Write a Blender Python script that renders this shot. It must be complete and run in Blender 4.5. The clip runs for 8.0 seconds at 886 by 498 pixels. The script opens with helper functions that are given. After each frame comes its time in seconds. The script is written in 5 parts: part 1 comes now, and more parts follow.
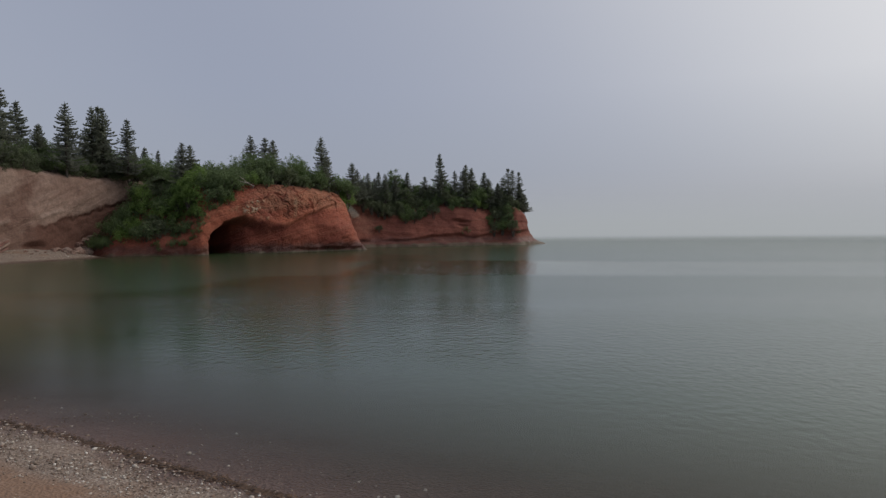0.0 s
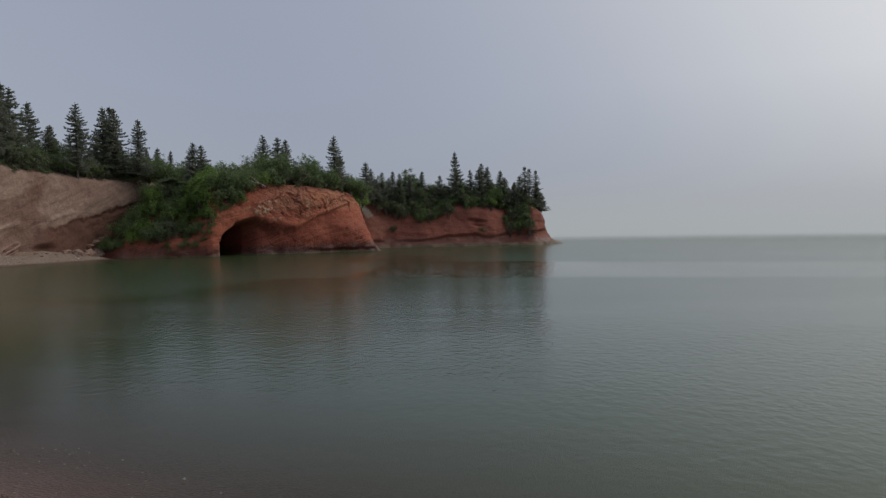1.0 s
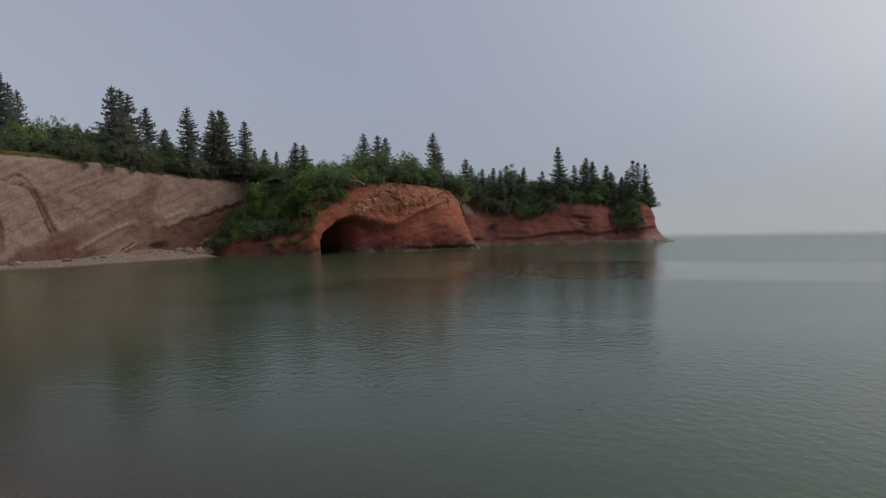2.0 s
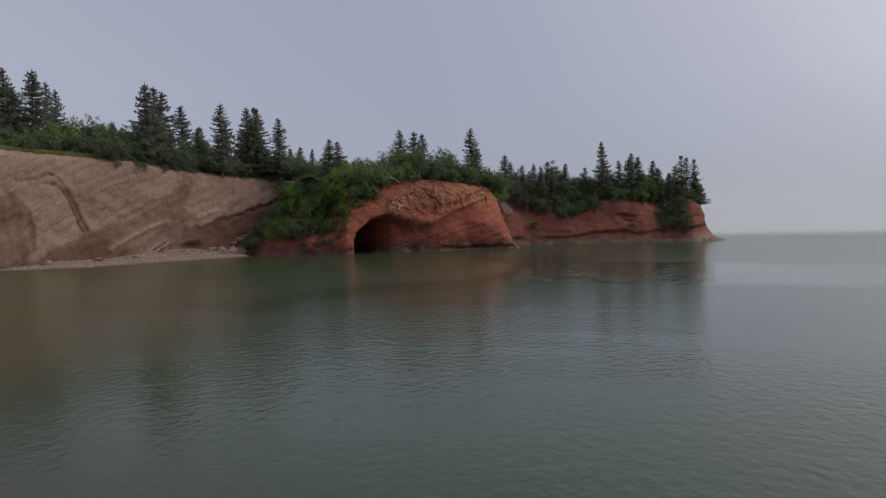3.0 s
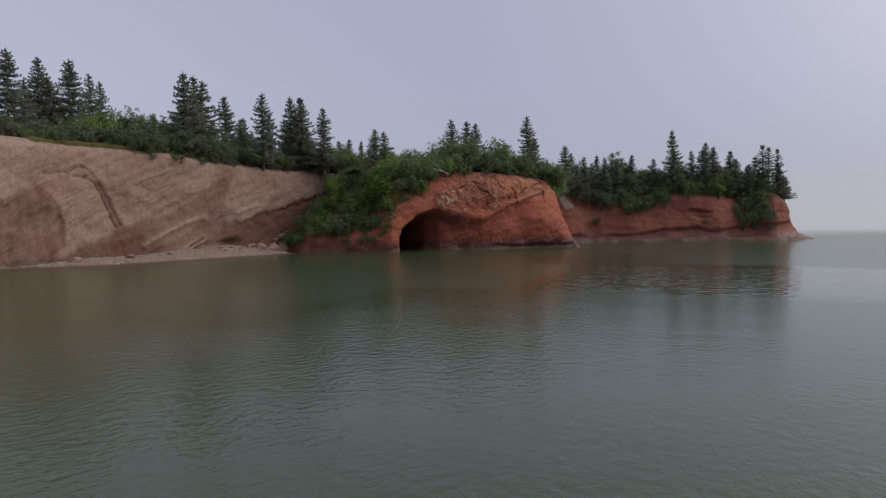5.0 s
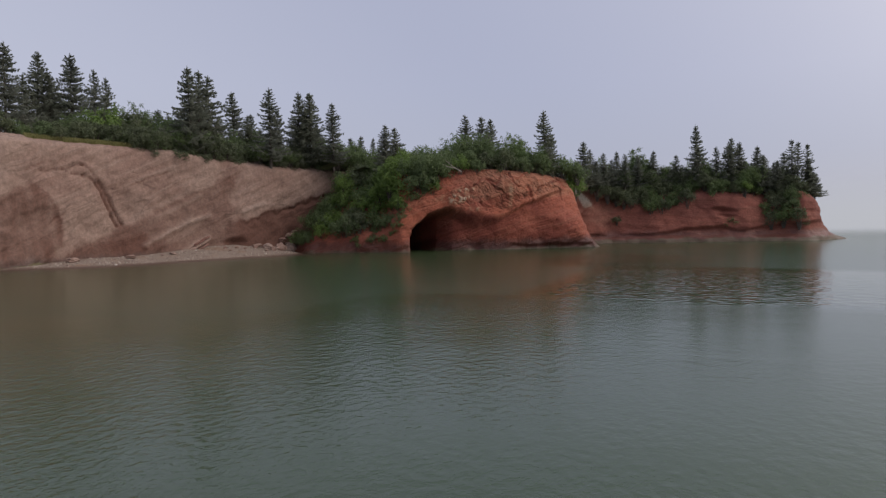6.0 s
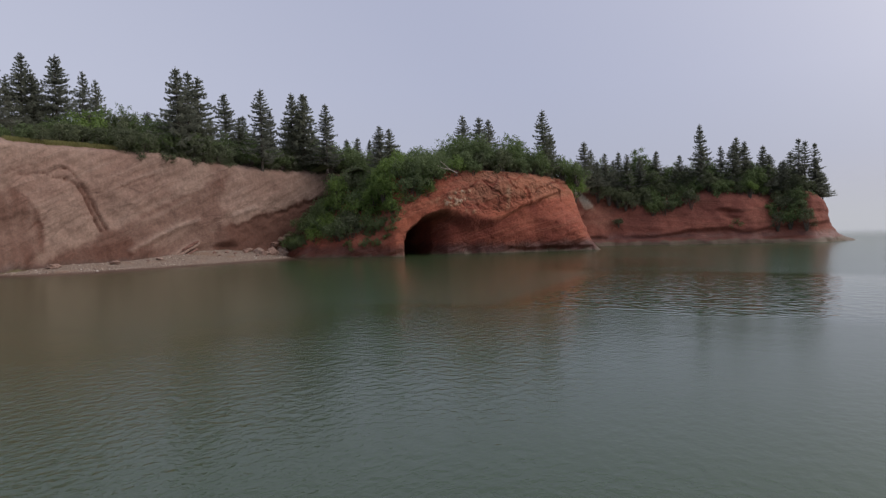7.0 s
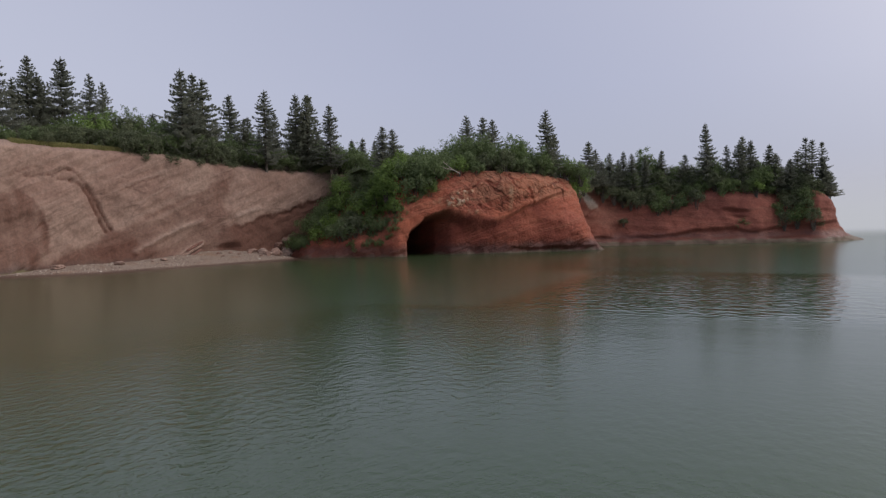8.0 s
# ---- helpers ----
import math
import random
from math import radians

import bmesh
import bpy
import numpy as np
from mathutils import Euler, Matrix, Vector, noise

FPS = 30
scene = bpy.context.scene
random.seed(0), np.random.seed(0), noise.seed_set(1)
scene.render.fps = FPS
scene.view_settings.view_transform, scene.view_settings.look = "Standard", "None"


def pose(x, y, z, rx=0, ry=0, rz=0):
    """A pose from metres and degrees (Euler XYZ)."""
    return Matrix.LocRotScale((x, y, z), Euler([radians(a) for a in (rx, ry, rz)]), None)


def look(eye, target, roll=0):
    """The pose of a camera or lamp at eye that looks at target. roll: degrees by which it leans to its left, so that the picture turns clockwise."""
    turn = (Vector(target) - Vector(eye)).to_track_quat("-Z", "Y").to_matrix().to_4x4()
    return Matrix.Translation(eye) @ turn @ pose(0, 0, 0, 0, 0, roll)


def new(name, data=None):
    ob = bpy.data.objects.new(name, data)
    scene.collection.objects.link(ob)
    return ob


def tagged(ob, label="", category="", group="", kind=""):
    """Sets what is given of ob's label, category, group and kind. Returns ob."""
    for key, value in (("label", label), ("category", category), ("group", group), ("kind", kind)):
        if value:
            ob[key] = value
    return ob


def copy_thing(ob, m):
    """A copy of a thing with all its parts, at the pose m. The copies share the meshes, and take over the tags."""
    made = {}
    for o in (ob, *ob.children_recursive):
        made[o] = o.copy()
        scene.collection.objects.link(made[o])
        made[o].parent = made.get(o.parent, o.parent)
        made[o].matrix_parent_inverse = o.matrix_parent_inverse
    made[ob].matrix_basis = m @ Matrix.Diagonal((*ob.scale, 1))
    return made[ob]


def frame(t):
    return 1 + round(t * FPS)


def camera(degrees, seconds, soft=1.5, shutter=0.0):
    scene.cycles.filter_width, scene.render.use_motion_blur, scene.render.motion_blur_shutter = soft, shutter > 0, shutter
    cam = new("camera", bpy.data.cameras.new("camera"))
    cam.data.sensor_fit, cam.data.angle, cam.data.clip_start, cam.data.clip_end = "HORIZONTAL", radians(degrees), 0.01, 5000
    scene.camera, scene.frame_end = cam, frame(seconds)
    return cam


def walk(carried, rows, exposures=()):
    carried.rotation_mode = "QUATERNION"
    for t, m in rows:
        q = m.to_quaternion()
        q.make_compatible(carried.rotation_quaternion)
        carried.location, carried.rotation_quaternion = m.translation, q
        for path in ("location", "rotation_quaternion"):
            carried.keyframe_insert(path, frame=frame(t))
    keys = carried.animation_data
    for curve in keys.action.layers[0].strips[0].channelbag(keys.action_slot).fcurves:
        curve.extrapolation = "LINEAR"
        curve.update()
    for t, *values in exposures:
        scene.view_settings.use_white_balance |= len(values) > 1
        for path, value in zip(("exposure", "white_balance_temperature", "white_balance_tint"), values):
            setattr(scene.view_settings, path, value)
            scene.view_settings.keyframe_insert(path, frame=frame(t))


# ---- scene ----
cam = camera(66.8, 8.0, 1.35)
PATH = [
    (0, (0.114, -0.165, 2.263), (0.065, 1.833, 2.203), -0.70),
    (0.5, (0.199, 0.540, 2.269), (0.154, 2.539, 2.210), -0.80),
    (0.7, (0.249, 0.864, 2.261), (0.197, 2.862, 2.202), -0.88),
    (0.9, (0.303, 1.216, 2.249), (0.242, 3.214, 2.190), -0.96),
    (1, (0.328, 1.406, 2.244), (0.227, 3.403, 2.185), -1.00),
    (1.1, (0.351, 1.610, 2.240), (0.177, 3.602, 2.181), -1.03),
    (1.2, (0.374, 1.828, 2.237), (0.143, 3.814, 2.178), -1.05),
    (1.3, (0.396, 2.052, 2.235), (0.113, 4.031, 2.175), -1.06),
    (1.4, (0.416, 2.277, 2.233), (0.109, 4.252, 2.173), -1.08),
    (1.5, (0.433, 2.498, 2.232), (0.101, 4.469, 2.172), -1.10),
    (1.7, (0.461, 2.918, 2.233), (0.099, 4.884, 2.173), -1.14),
    (1.9, (0.479, 3.341, 2.237), (0.085, 5.301, 2.177), -1.19),
    (2, (0.481, 3.569, 2.238), (0.074, 5.526, 2.178), -1.20),
    (2.2, (0.478, 4.044, 2.239), (0.056, 5.998, 2.179), -1.22),
    (3.3, (0.427, 6.723, 2.243), (-0.129, 8.643, 2.180), -1.30),
    (3.5, (0.415, 7.213, 2.242), (-0.147, 9.131, 2.178), -1.30),
    (4, (0.359, 8.462, 2.226), (-0.226, 10.373, 2.161), -1.20),
    (4.5, (0.226, 9.732, 2.222), (-0.386, 11.635, 2.154), -1.10),
    (4.7, (0.164, 10.222, 2.221), (-0.498, 12.108, 2.153), -1.09),
    (5.8, (-0.187, 12.888, 2.218), (-0.929, 14.744, 2.148), -1.09),
    (6, (-0.236, 13.361, 2.218), (-0.995, 15.210, 2.148), -1.10),
    (6.5, (-0.223, 14.438, 2.220), (-0.997, 16.281, 2.152), -1.20),
    (6.8, (-0.121, 14.957, 2.234), (-0.900, 16.798, 2.170), -1.33),
    (7, (-0.023, 15.202, 2.244), (-0.799, 17.044, 2.182), -1.40),
    (7.2, (0.094, 15.301, 2.250), (-0.687, 17.141, 2.188), -1.41),
    (7.5, (0.296, 15.331, 2.258), (-0.491, 17.168, 2.194), -1.40),
    (8, (0.665, 15.433, 2.272), (-0.142, 17.262, 2.210), -1.50),
]
walk(cam, [(t, look(eye, target, roll)) for t, eye, target, roll in PATH],
     [(0, -0.07, 6500, 9), (1.5, -0.07, 6500, 7), (2.2, -0.02, 6500, 8), (3.3, 0.04, 6500, 12), (4.0, 0.08, 6500, 13), (4.5, 0.14, 6500, 14), (6.5, 0.33, 6500, 15), (8, 0.35, 6500, 15)])

# ---- light ----
SUN_AZ, SUN_EL = radians(78), radians(38)
world = bpy.data.worlds.new("foggy_sky")
scene.world = world
world.use_nodes = True
wt = world.node_tree
wt.nodes.clear()


def node(tree, kind, **values):
    """A node with settings by attribute and inputs by name or number."""
    n = tree.nodes.new(kind)
    for key, value in values.items():
        if key.startswith("i_"):
            name = key[2:]
            n.inputs[int(name) if name.isdigit() else name.replace("_", " ")].default_value = value
        elif key == "op":
            n.operation = value
        elif key == "blend":
            n.data_type = "RGBA"
            n.blend_type = value
        elif key == "dims":
            n.noise_dimensions = value
        elif key == "attr":
            n.attribute_name = value
    return n


def ramp(tree, source, stops):
    """A colour ramp over stops of (place, colour)."""
    n = tree.nodes.new("ShaderNodeValToRGB")
    el = n.color_ramp.elements
    while len(el) < len(stops):
        el.new(0.5)
    for e, (p, c) in zip(el, stops):
        e.position, e.color = p, (*c, 1) if len(c) == 3 else c
    tree.links.new(source, n.inputs[0])
    return n.outputs[0]


def grey(v):
    return (v, v, v)


def mixed(tree, kind, fac, a, b):
    """A colour mix; each of fac, a and b is a socket or a value."""
    n = node(tree, "ShaderNodeMix", blend=kind)
    for value, place in ((fac, 0), (a, 6), (b, 7)):
        if isinstance(value, bpy.types.NodeSocket):
            tree.links.new(value, n.inputs[place])
        elif place:
            n.inputs[place].default_value = (*value, 1)
        else:
            n.inputs[place].default_value = value
    return n.outputs[2]


def sums(tree, op, a, b, clamp=False):
    n = node(tree, "ShaderNodeMath", op=op)
    n.use_clamp = clamp
    for value, place in ((a, 0), (b, 1)):
        if isinstance(value, bpy.types.NodeSocket):
            tree.links.new(value, n.inputs[place])
        else:
            n.inputs[place].default_value = value
    return n.outputs[0]


# a hazy sky behind thick sea fog, which glows softly towards the hidden sun
sky = wt.nodes.new("ShaderNodeTexSky")
sky.sky_type, sky.sun_disc = "NISHITA", False
sky.sun_elevation, sky.sun_rotation = SUN_EL, SUN_AZ
sky.dust_density, sky.air_density = 3.0, 1.0
where = wt.nodes.new("ShaderNodeTexCoord")
toward = node(wt, "ShaderNodeVectorMath", op="DOT_PRODUCT")
toward.inputs[1].default_value = (math.sin(SUN_AZ) * math.cos(SUN_EL), math.cos(SUN_AZ) * math.cos(SUN_EL), math.sin(SUN_EL))
wt.links.new(where.outputs["Generated"], toward.inputs[0])
fog = ramp(wt, sums(wt, "ADD", sums(wt, "MULTIPLY", toward.outputs["Value"], 0.7), 0.3), [(0.0, (0.425, 0.452, 0.535)), (0.26, (0.340, 0.371, 0.472)), (0.405, (0.346, 0.376, 0.477)), (0.594, (0.426, 0.448, 0.535)), (0.762, (0.70, 0.70, 0.73)), (0.93, (1.0, 0.97, 0.96))])
fog.node.color_ramp.interpolation = "B_SPLINE"
high = node(wt, "ShaderNodeSeparateXYZ")
wt.links.new(where.outputs["Generated"], high.inputs[0])
low = ramp(wt, high.outputs[2], [(0.0, grey(0.65)), (0.20, grey(0.0))])
fog = mixed(wt, "MIX", low, fog, (0.345, 0.368, 0.425))
thin = mixed(wt, "MULTIPLY", 1.0, sky.outputs[0], grey(0.1))
air = mixed(wt, "MIX", 0.9, thin, fog)
backg = node(wt, "ShaderNodeBackground", i_Strength=1.0)
wt.links.new(air, backg.inputs[0])
wt.links.new(backg.outputs[0], node(wt, "ShaderNodeOutputWorld").inputs[0])

sun = new("sun", bpy.data.lights.new("sun", "SUN"))
sun.data.energy, sun.data.angle, sun.data.color = 1.05, radians(60), (1.0, 0.94, 0.87)
sun.matrix_world = look((60, 30, 60), Vector((60, 30, 60)) - Vector(toward.inputs[1].default_value))
scene.view_settings.exposure = 0.0

# ---- materials ----


def material(name, rough=0.8):
    m = bpy.data.materials.new(name)
    m.use_nodes = True
    t = m.node_tree
    b = t.nodes["Principled BSDF"]
    b.inputs["Roughness"].default_value = rough
    return m, t, b


def position(t):
    return t.nodes.new("ShaderNodeTexCoord").outputs["Object"]


def noisy(t, where, scale, detail=4.0, rough=0.55):
    n = node(t, "ShaderNodeTexNoise", i_Scale=scale, i_Detail=detail, i_Roughness=rough)
    t.links.new(where, n.inputs["Vector"])
    return n.outputs["Fac"]


def stretched(t, where, scale, turn=(0, 0, 0)):
    n = t.nodes.new("ShaderNodeMapping")
    n.inputs["Scale"].default_value = scale
    n.inputs["Rotation"].default_value = [radians(a) for a in turn]
    t.links.new(where, n.inputs["Vector"])
    return n.outputs[0]


def bumped(t, b, height, strength, distance):
    n = node(t, "ShaderNodeBump", i_Strength=strength, i_Distance=distance)
    t.links.new(height, n.inputs["Height"])
    t.links.new(n.outputs[0], b.inputs["Normal"])


def rock_material(name, light, dark, pale, dip, wet=0.55, tide=0.0, strong=0.75, blocky=0.25, relief=0.9, cracks=0.6, hair=0.25, algae=(0.12, 0.11, 0.04), scales=None, weed_top=0.0):
    """Bedded sandstone. The mesh's attribute tone (-1 dark seam and painted shade, +1 pale ledge) adds its own beds."""
    m, t, b = material(name, 0.9)
    p = position(t)
    across = node(t, "ShaderNodeVectorMath", op="DOT_PRODUCT")
    across.inputs[1].default_value = dip
    t.links.new(p, across.inputs[0])
    warp = sums(t, "ADD", across.outputs["Value"], sums(t, "MULTIPLY", noisy(t, p, 0.35, 3.0), 0.9))
    lay = node(t, "ShaderNodeCombineXYZ")
    t.links.new(sums(t, "MULTIPLY", warp, 4.0), lay.inputs[0])
    along = node(t, "ShaderNodeSeparateXYZ")
    t.links.new(p, along.inputs[0])
    t.links.new(sums(t, "MULTIPLY", along.outputs[0], 0.16), lay.inputs[1])
    t.links.new(sums(t, "MULTIPLY", along.outputs[1], 0.16), lay.inputs[2])
    beds = noisy(t, lay.outputs[0], 1.0, 4.0, 0.58)
    blot = noisy(t, p, 0.22, 4.0)
    grain = noisy(t, p, 5.0, 5.0, 0.62)
    streak = noisy(t, stretched(t, p, (2.2, 2.2, 0.3)), 1.0, 4.0)
    c = mixed(t, "MIX", ramp(t, blot, [(0.36, grey(0)), (0.64, grey(0.75))]), light, dark)
    c = mixed(t, "MIX", ramp(t, beds, [(0.48, grey(0)), (0.72, grey(strong))]), c, pale)
    fine = noisy(t, stretched(t, lay.outputs[0], (1.25, 1.3, 1.3)), 1.0, 2.0, 0.45)
    c = mixed(t, "MIX", ramp(t, fine, [(0.585, grey(0)), (0.625, grey(hair))]), c, pale)
    c = mixed(t, "MULTIPLY", ramp(t, fine, [(0.375, grey(hair)), (0.415, grey(0))]), c, grey(0.55))
    c = mixed(t, "MULTIPLY", ramp(t, streak, [(0.5, grey(0)), (0.8, grey(0.4))]), c, grey(0.55))
    pits = noisy(t, stretched(t, lay.outputs[0], (0.5, 9.0, 9.0)), 1.3, 5.0, 0.72)
    joint = ramp(t, pits, [(0.30, grey(1)), (0.43, grey(0))])
    c = mixed(t, "MULTIPLY", sums(t, "MULTIPLY", joint, blocky), c, grey(0.5))
    # fine joints across the beds, here and there
    split = node(t, "ShaderNodeTexVoronoi", i_Scale=1.0)
    split.feature = "DISTANCE_TO_EDGE"
    bent = node(t, "ShaderNodeCombineXYZ")
    t.links.new(sums(t, "ADD", sums(t, "MULTIPLY", warp, 1.3), sums(t, "MULTIPLY", noisy(t, p, 1.6, 4.0), 0.4)), bent.inputs[0])
    t.links.new(sums(t, "ADD", sums(t, "MULTIPLY", along.outputs[0], 0.5), sums(t, "MULTIPLY", noisy(t, p, 1.1, 4.0), 0.4)), bent.inputs[1])
    t.links.new(sums(t, "MULTIPLY", along.outputs[1], 0.30), bent.inputs[2])
    t.links.new(bent.outputs[0], split.inputs["Vector"])
    fissure = sums(t, "MULTIPLY", ramp(t, split.outputs["Distance"], [(0.012, grey(1)), (0.06, grey(0))]), ramp(t, noisy(t, p, 0.5, 2.0), [(0.46, grey(0)), (0.60, grey(1))]))
    c = mixed(t, "MULTIPLY", sums(t, "MULTIPLY", fissure, cracks), c, grey(0.42))
    chips = None
    if scales:
        # short overlapping chips of rock where the attribute scaly says so
        wob = noisy(t, p, 0.9, 3.0)
        spot = node(t, "ShaderNodeCombineXYZ")
        for place, (way, times) in enumerate(scales):
            reach = node(t, "ShaderNodeVectorMath", op="DOT_PRODUCT")
            reach.inputs[1].default_value = way
            t.links.new(p, reach.inputs[0])
            t.links.new(sums(t, "ADD", sums(t, "MULTIPLY", reach.outputs["Value"], times), sums(t, "MULTIPLY", noisy(t, p, 1.1 + 0.6 * place, 4.0), 1.6)), spot.inputs[place])
        chip = node(t, "ShaderNodeTexVoronoi", i_Scale=1.0)
        chip.feature = "DISTANCE_TO_EDGE"
        whole = node(t, "ShaderNodeTexVoronoi", i_Scale=1.0)
        t.links.new(spot.outputs[0], chip.inputs["Vector"])
        t.links.new(spot.outputs[0], whole.inputs["Vector"])
        scaly = node(t, "ShaderNodeAttribute", attr="scaly")
        chips = sums(t, "MULTIPLY", scaly.outputs["Fac"], sums(t, "MULTIPLY", ramp(t, chip.outputs["Distance"], [(0.02, grey(1)), (0.13, grey(0))]), ramp(t, noisy(t, p, 0.8, 3.0), [(0.42, grey(0.1)), (0.58, grey(1))])))
        shade = node(t, "ShaderNodeSeparateColor")
        t.links.new(whole.outputs["Color"], shade.inputs[0])
        c = mixed(t, "OVERLAY", sums(t, "MULTIPLY", scaly.outputs["Fac"], 0.35), c, ramp(t, shade.outputs[0], [(0, grey(0.25)), (1, grey(0.75))]))
        c = mixed(t, "MULTIPLY", sums(t, "MULTIPLY", chips, 0.65), c, grey(0.4))
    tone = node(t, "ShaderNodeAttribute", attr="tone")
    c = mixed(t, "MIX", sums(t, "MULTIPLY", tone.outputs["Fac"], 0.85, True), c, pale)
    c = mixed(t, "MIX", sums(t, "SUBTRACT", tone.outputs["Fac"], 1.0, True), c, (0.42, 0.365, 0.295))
    # negative tone darkens seams and dark beds, and carries shade painted into recesses
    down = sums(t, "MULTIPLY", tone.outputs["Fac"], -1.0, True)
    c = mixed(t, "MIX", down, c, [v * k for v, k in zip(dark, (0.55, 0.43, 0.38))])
    c = mixed(t, "OVERLAY", 0.45, c, ramp(t, grain, [(0.3, grey(0.25)), (0.7, grey(0.75))]))
    # the tide's wet foot, and a thin line of weed at the water
    z = node(t, "ShaderNodeSeparateXYZ")
    t.links.new(p, z.inputs[0])
    level = sums(t, "ADD", z.outputs[2], sums(t, "MULTIPLY", noisy(t, p, 0.9, 3.0), -0.9))
    damp = ramp(t, sums(t, "ADD", level, 0.5 - tide), [(0.25, grey(1)), (0.75, grey(0))])
    c = mixed(t, "MULTIPLY", damp, c, grey(wet))
    weed = ramp(t, sums(t, "ADD", level, 0.6 - weed_top), [(0.22, grey(0.7)), (0.36, grey(0))])
    c = mixed(t, "MIX", weed, c, algae)
    t.links.new(c, b.inputs["Base Color"])
    t.links.new(ramp(t, damp, [(0, grey(0.92)), (1, grey(0.55))]), b.inputs["Roughness"])
    high = sums(t, "ADD", sums(t, "MULTIPLY", beds, 0.8), sums(t, "MULTIPLY", sums(t, "SUBTRACT", sums(t, "SUBTRACT", grain, sums(t, "MULTIPLY", fissure, cracks)), sums(t, "MULTIPLY", joint, blocky * 1.6)), 0.6))
    if chips:
        high = sums(t, "SUBTRACT", sums(t, "ADD", high, sums(t, "MULTIPLY", sums(t, "MULTIPLY", shade.outputs[1], scaly.outputs["Fac"]), 0.5)), sums(t, "MULTIPLY", chips, 0.9))
    bumped(t, b, high, relief, 0.2)
    return m


MAT_CLIFF = rock_material("pink_bedded_sandstone", (0.250, 0.170, 0.132), (0.188, 0.109, 0.083), (0.300, 0.222, 0.180), (0.02, -0.47, 1.0), 0.55, 0.0, 0.30, 0.2, 0.48, 0.35, 0.15)
MAT_CAVE = rock_material("orange_red_sandstone", (0.300, 0.086, 0.046), (0.225, 0.056, 0.036), (0.315, 0.172, 0.100), (-0.36, -0.05, 1.0), 0.42, 0.45, 0.25, 0.22, 0.7, 0.4, 0.12, (0.075, 0.058, 0.034), [((0.624, 0.468, -0.62), 1.4), ((0.496, 0.372, 0.78), 2.9)])
# the raised tide line also darkens the low band in the ledge's shadow
MAT_HEAD = rock_material("dark_red_sandstone", (0.238, 0.078, 0.051), (0.172, 0.052, 0.038), (0.255, 0.120, 0.080), (0.1, 0.0, 1.0), 0.68, 0.7, 0.3, 0.25, 0.38, 0.3, 0.08, (0.085, 0.070, 0.036), None, 0.25)

MAT_STONE, t, b = material("beach_stone", 0.85)
who = t.nodes.new("ShaderNodeObjectInfo").outputs["Random"]
c = ramp(t, who, [(0.0, (0.23, 0.145, 0.112)), (0.35, (0.27, 0.192, 0.152)), (0.7, (0.19, 0.095, 0.072)), (1.0, (0.30, 0.235, 0.19))])
g = noisy(t, position(t), 5.0, 5.0)
t.links.new(mixed(t, "OVERLAY", 0.6, c, ramp(t, g, [(0.3, grey(0.2)), (0.7, grey(0.8))])), b.inputs["Base Color"])
bumped(t, b, g, 0.6, 0.08)


def pebble_material(name, source):
    m, t, b = material(name, 0.75)
    if source == "object":
        who = t.nodes.new("ShaderNodeObjectInfo").outputs["Random"]
    else:
        who = t.nodes.new("ShaderNodeNewGeometry").outputs["Random Per Island"]
    c = ramp(t, who, [(0.0, (0.115, 0.085, 0.066)), (0.3, (0.245, 0.190, 0.145)), (0.5, (0.18, 0.115, 0.085)), (0.75, (0.33, 0.275, 0.225)), (0.9, (0.42, 0.37, 0.315)), (1.0, (0.66, 0.62, 0.56))])
    g = noisy(t, position(t), 60.0, 3.0)
    t.links.new(mixed(t, "OVERLAY", 0.4, c, ramp(t, g, [(0.3, grey(0.3)), (0.7, grey(0.7))])), b.inputs["Base Color"])
    return m


MAT_PEBBLE = pebble_material("pebble", "object")
MAT_SHINGLE = pebble_material("shingle", "island")

# sand and gravel, wet and dark at the water's edge, plum-coloured under it
MAT_GROUND, t, b = material("gravel_and_sand", 0.9)
p = position(t)
fine = node(t, "ShaderNodeTexVoronoi", i_Scale=34.0)
t.links.new(p, fine.inputs["Vector"])
grit = node(t, "ShaderNodeTexVoronoi", i_Scale=75.0)
t.links.new(p, grit.inputs["Vector"])
cell = mixed(t, "MIX", 0.5, fine.outputs["Color"], grit.outputs["Color"])
one = node(t, "ShaderNodeSeparateColor")
t.links.new(cell, one.inputs[0])
gravel = ramp(t, one.outputs[0], [(0.1, (0.12, 0.085, 0.063)), (0.45, (0.205, 0.152, 0.115)), (0.75, (0.27, 0.21, 0.168)), (0.97, (0.39, 0.335, 0.28))])
patch = noisy(t, p, 0.5, 3.0)
sandy = node(t, "ShaderNodeAttribute", attr="sand")
c = mixed(t, "MIX", sums(t, "ADD", sandy.outputs["Fac"], ramp(t, patch, [(0.56, grey(0)), (0.68, grey(0.6))]), True), gravel, (0.215, 0.120, 0.070))
z = node(t, "ShaderNodeSeparateXYZ")
t.links.new(p, z.inputs[0])
level = sums(t, "ADD", z.outputs[2], sums(t, "MULTIPLY", noisy(t, p, 2.5, 4.0), -0.05))
wetness = ramp(t, sums(t, "ADD", level, 0.5), [(0.49, grey(1)), (0.53, grey(0))])
c = mixed(t, "MULTIPLY", wetness, c, (0.47, 0.345, 0.315))
t.links.new(c, b.inputs["Base Color"])
t.links.new(ramp(t, wetness, [(0, grey(0.92)), (1, grey(0.45))]), b.inputs["Roughness"])
bumped(t, b, sums(t, "ADD", fine.outputs["Distance"], sums(t, "MULTIPLY", noisy(t, p, 14.0), 0.5)), 0.7, 0.03)

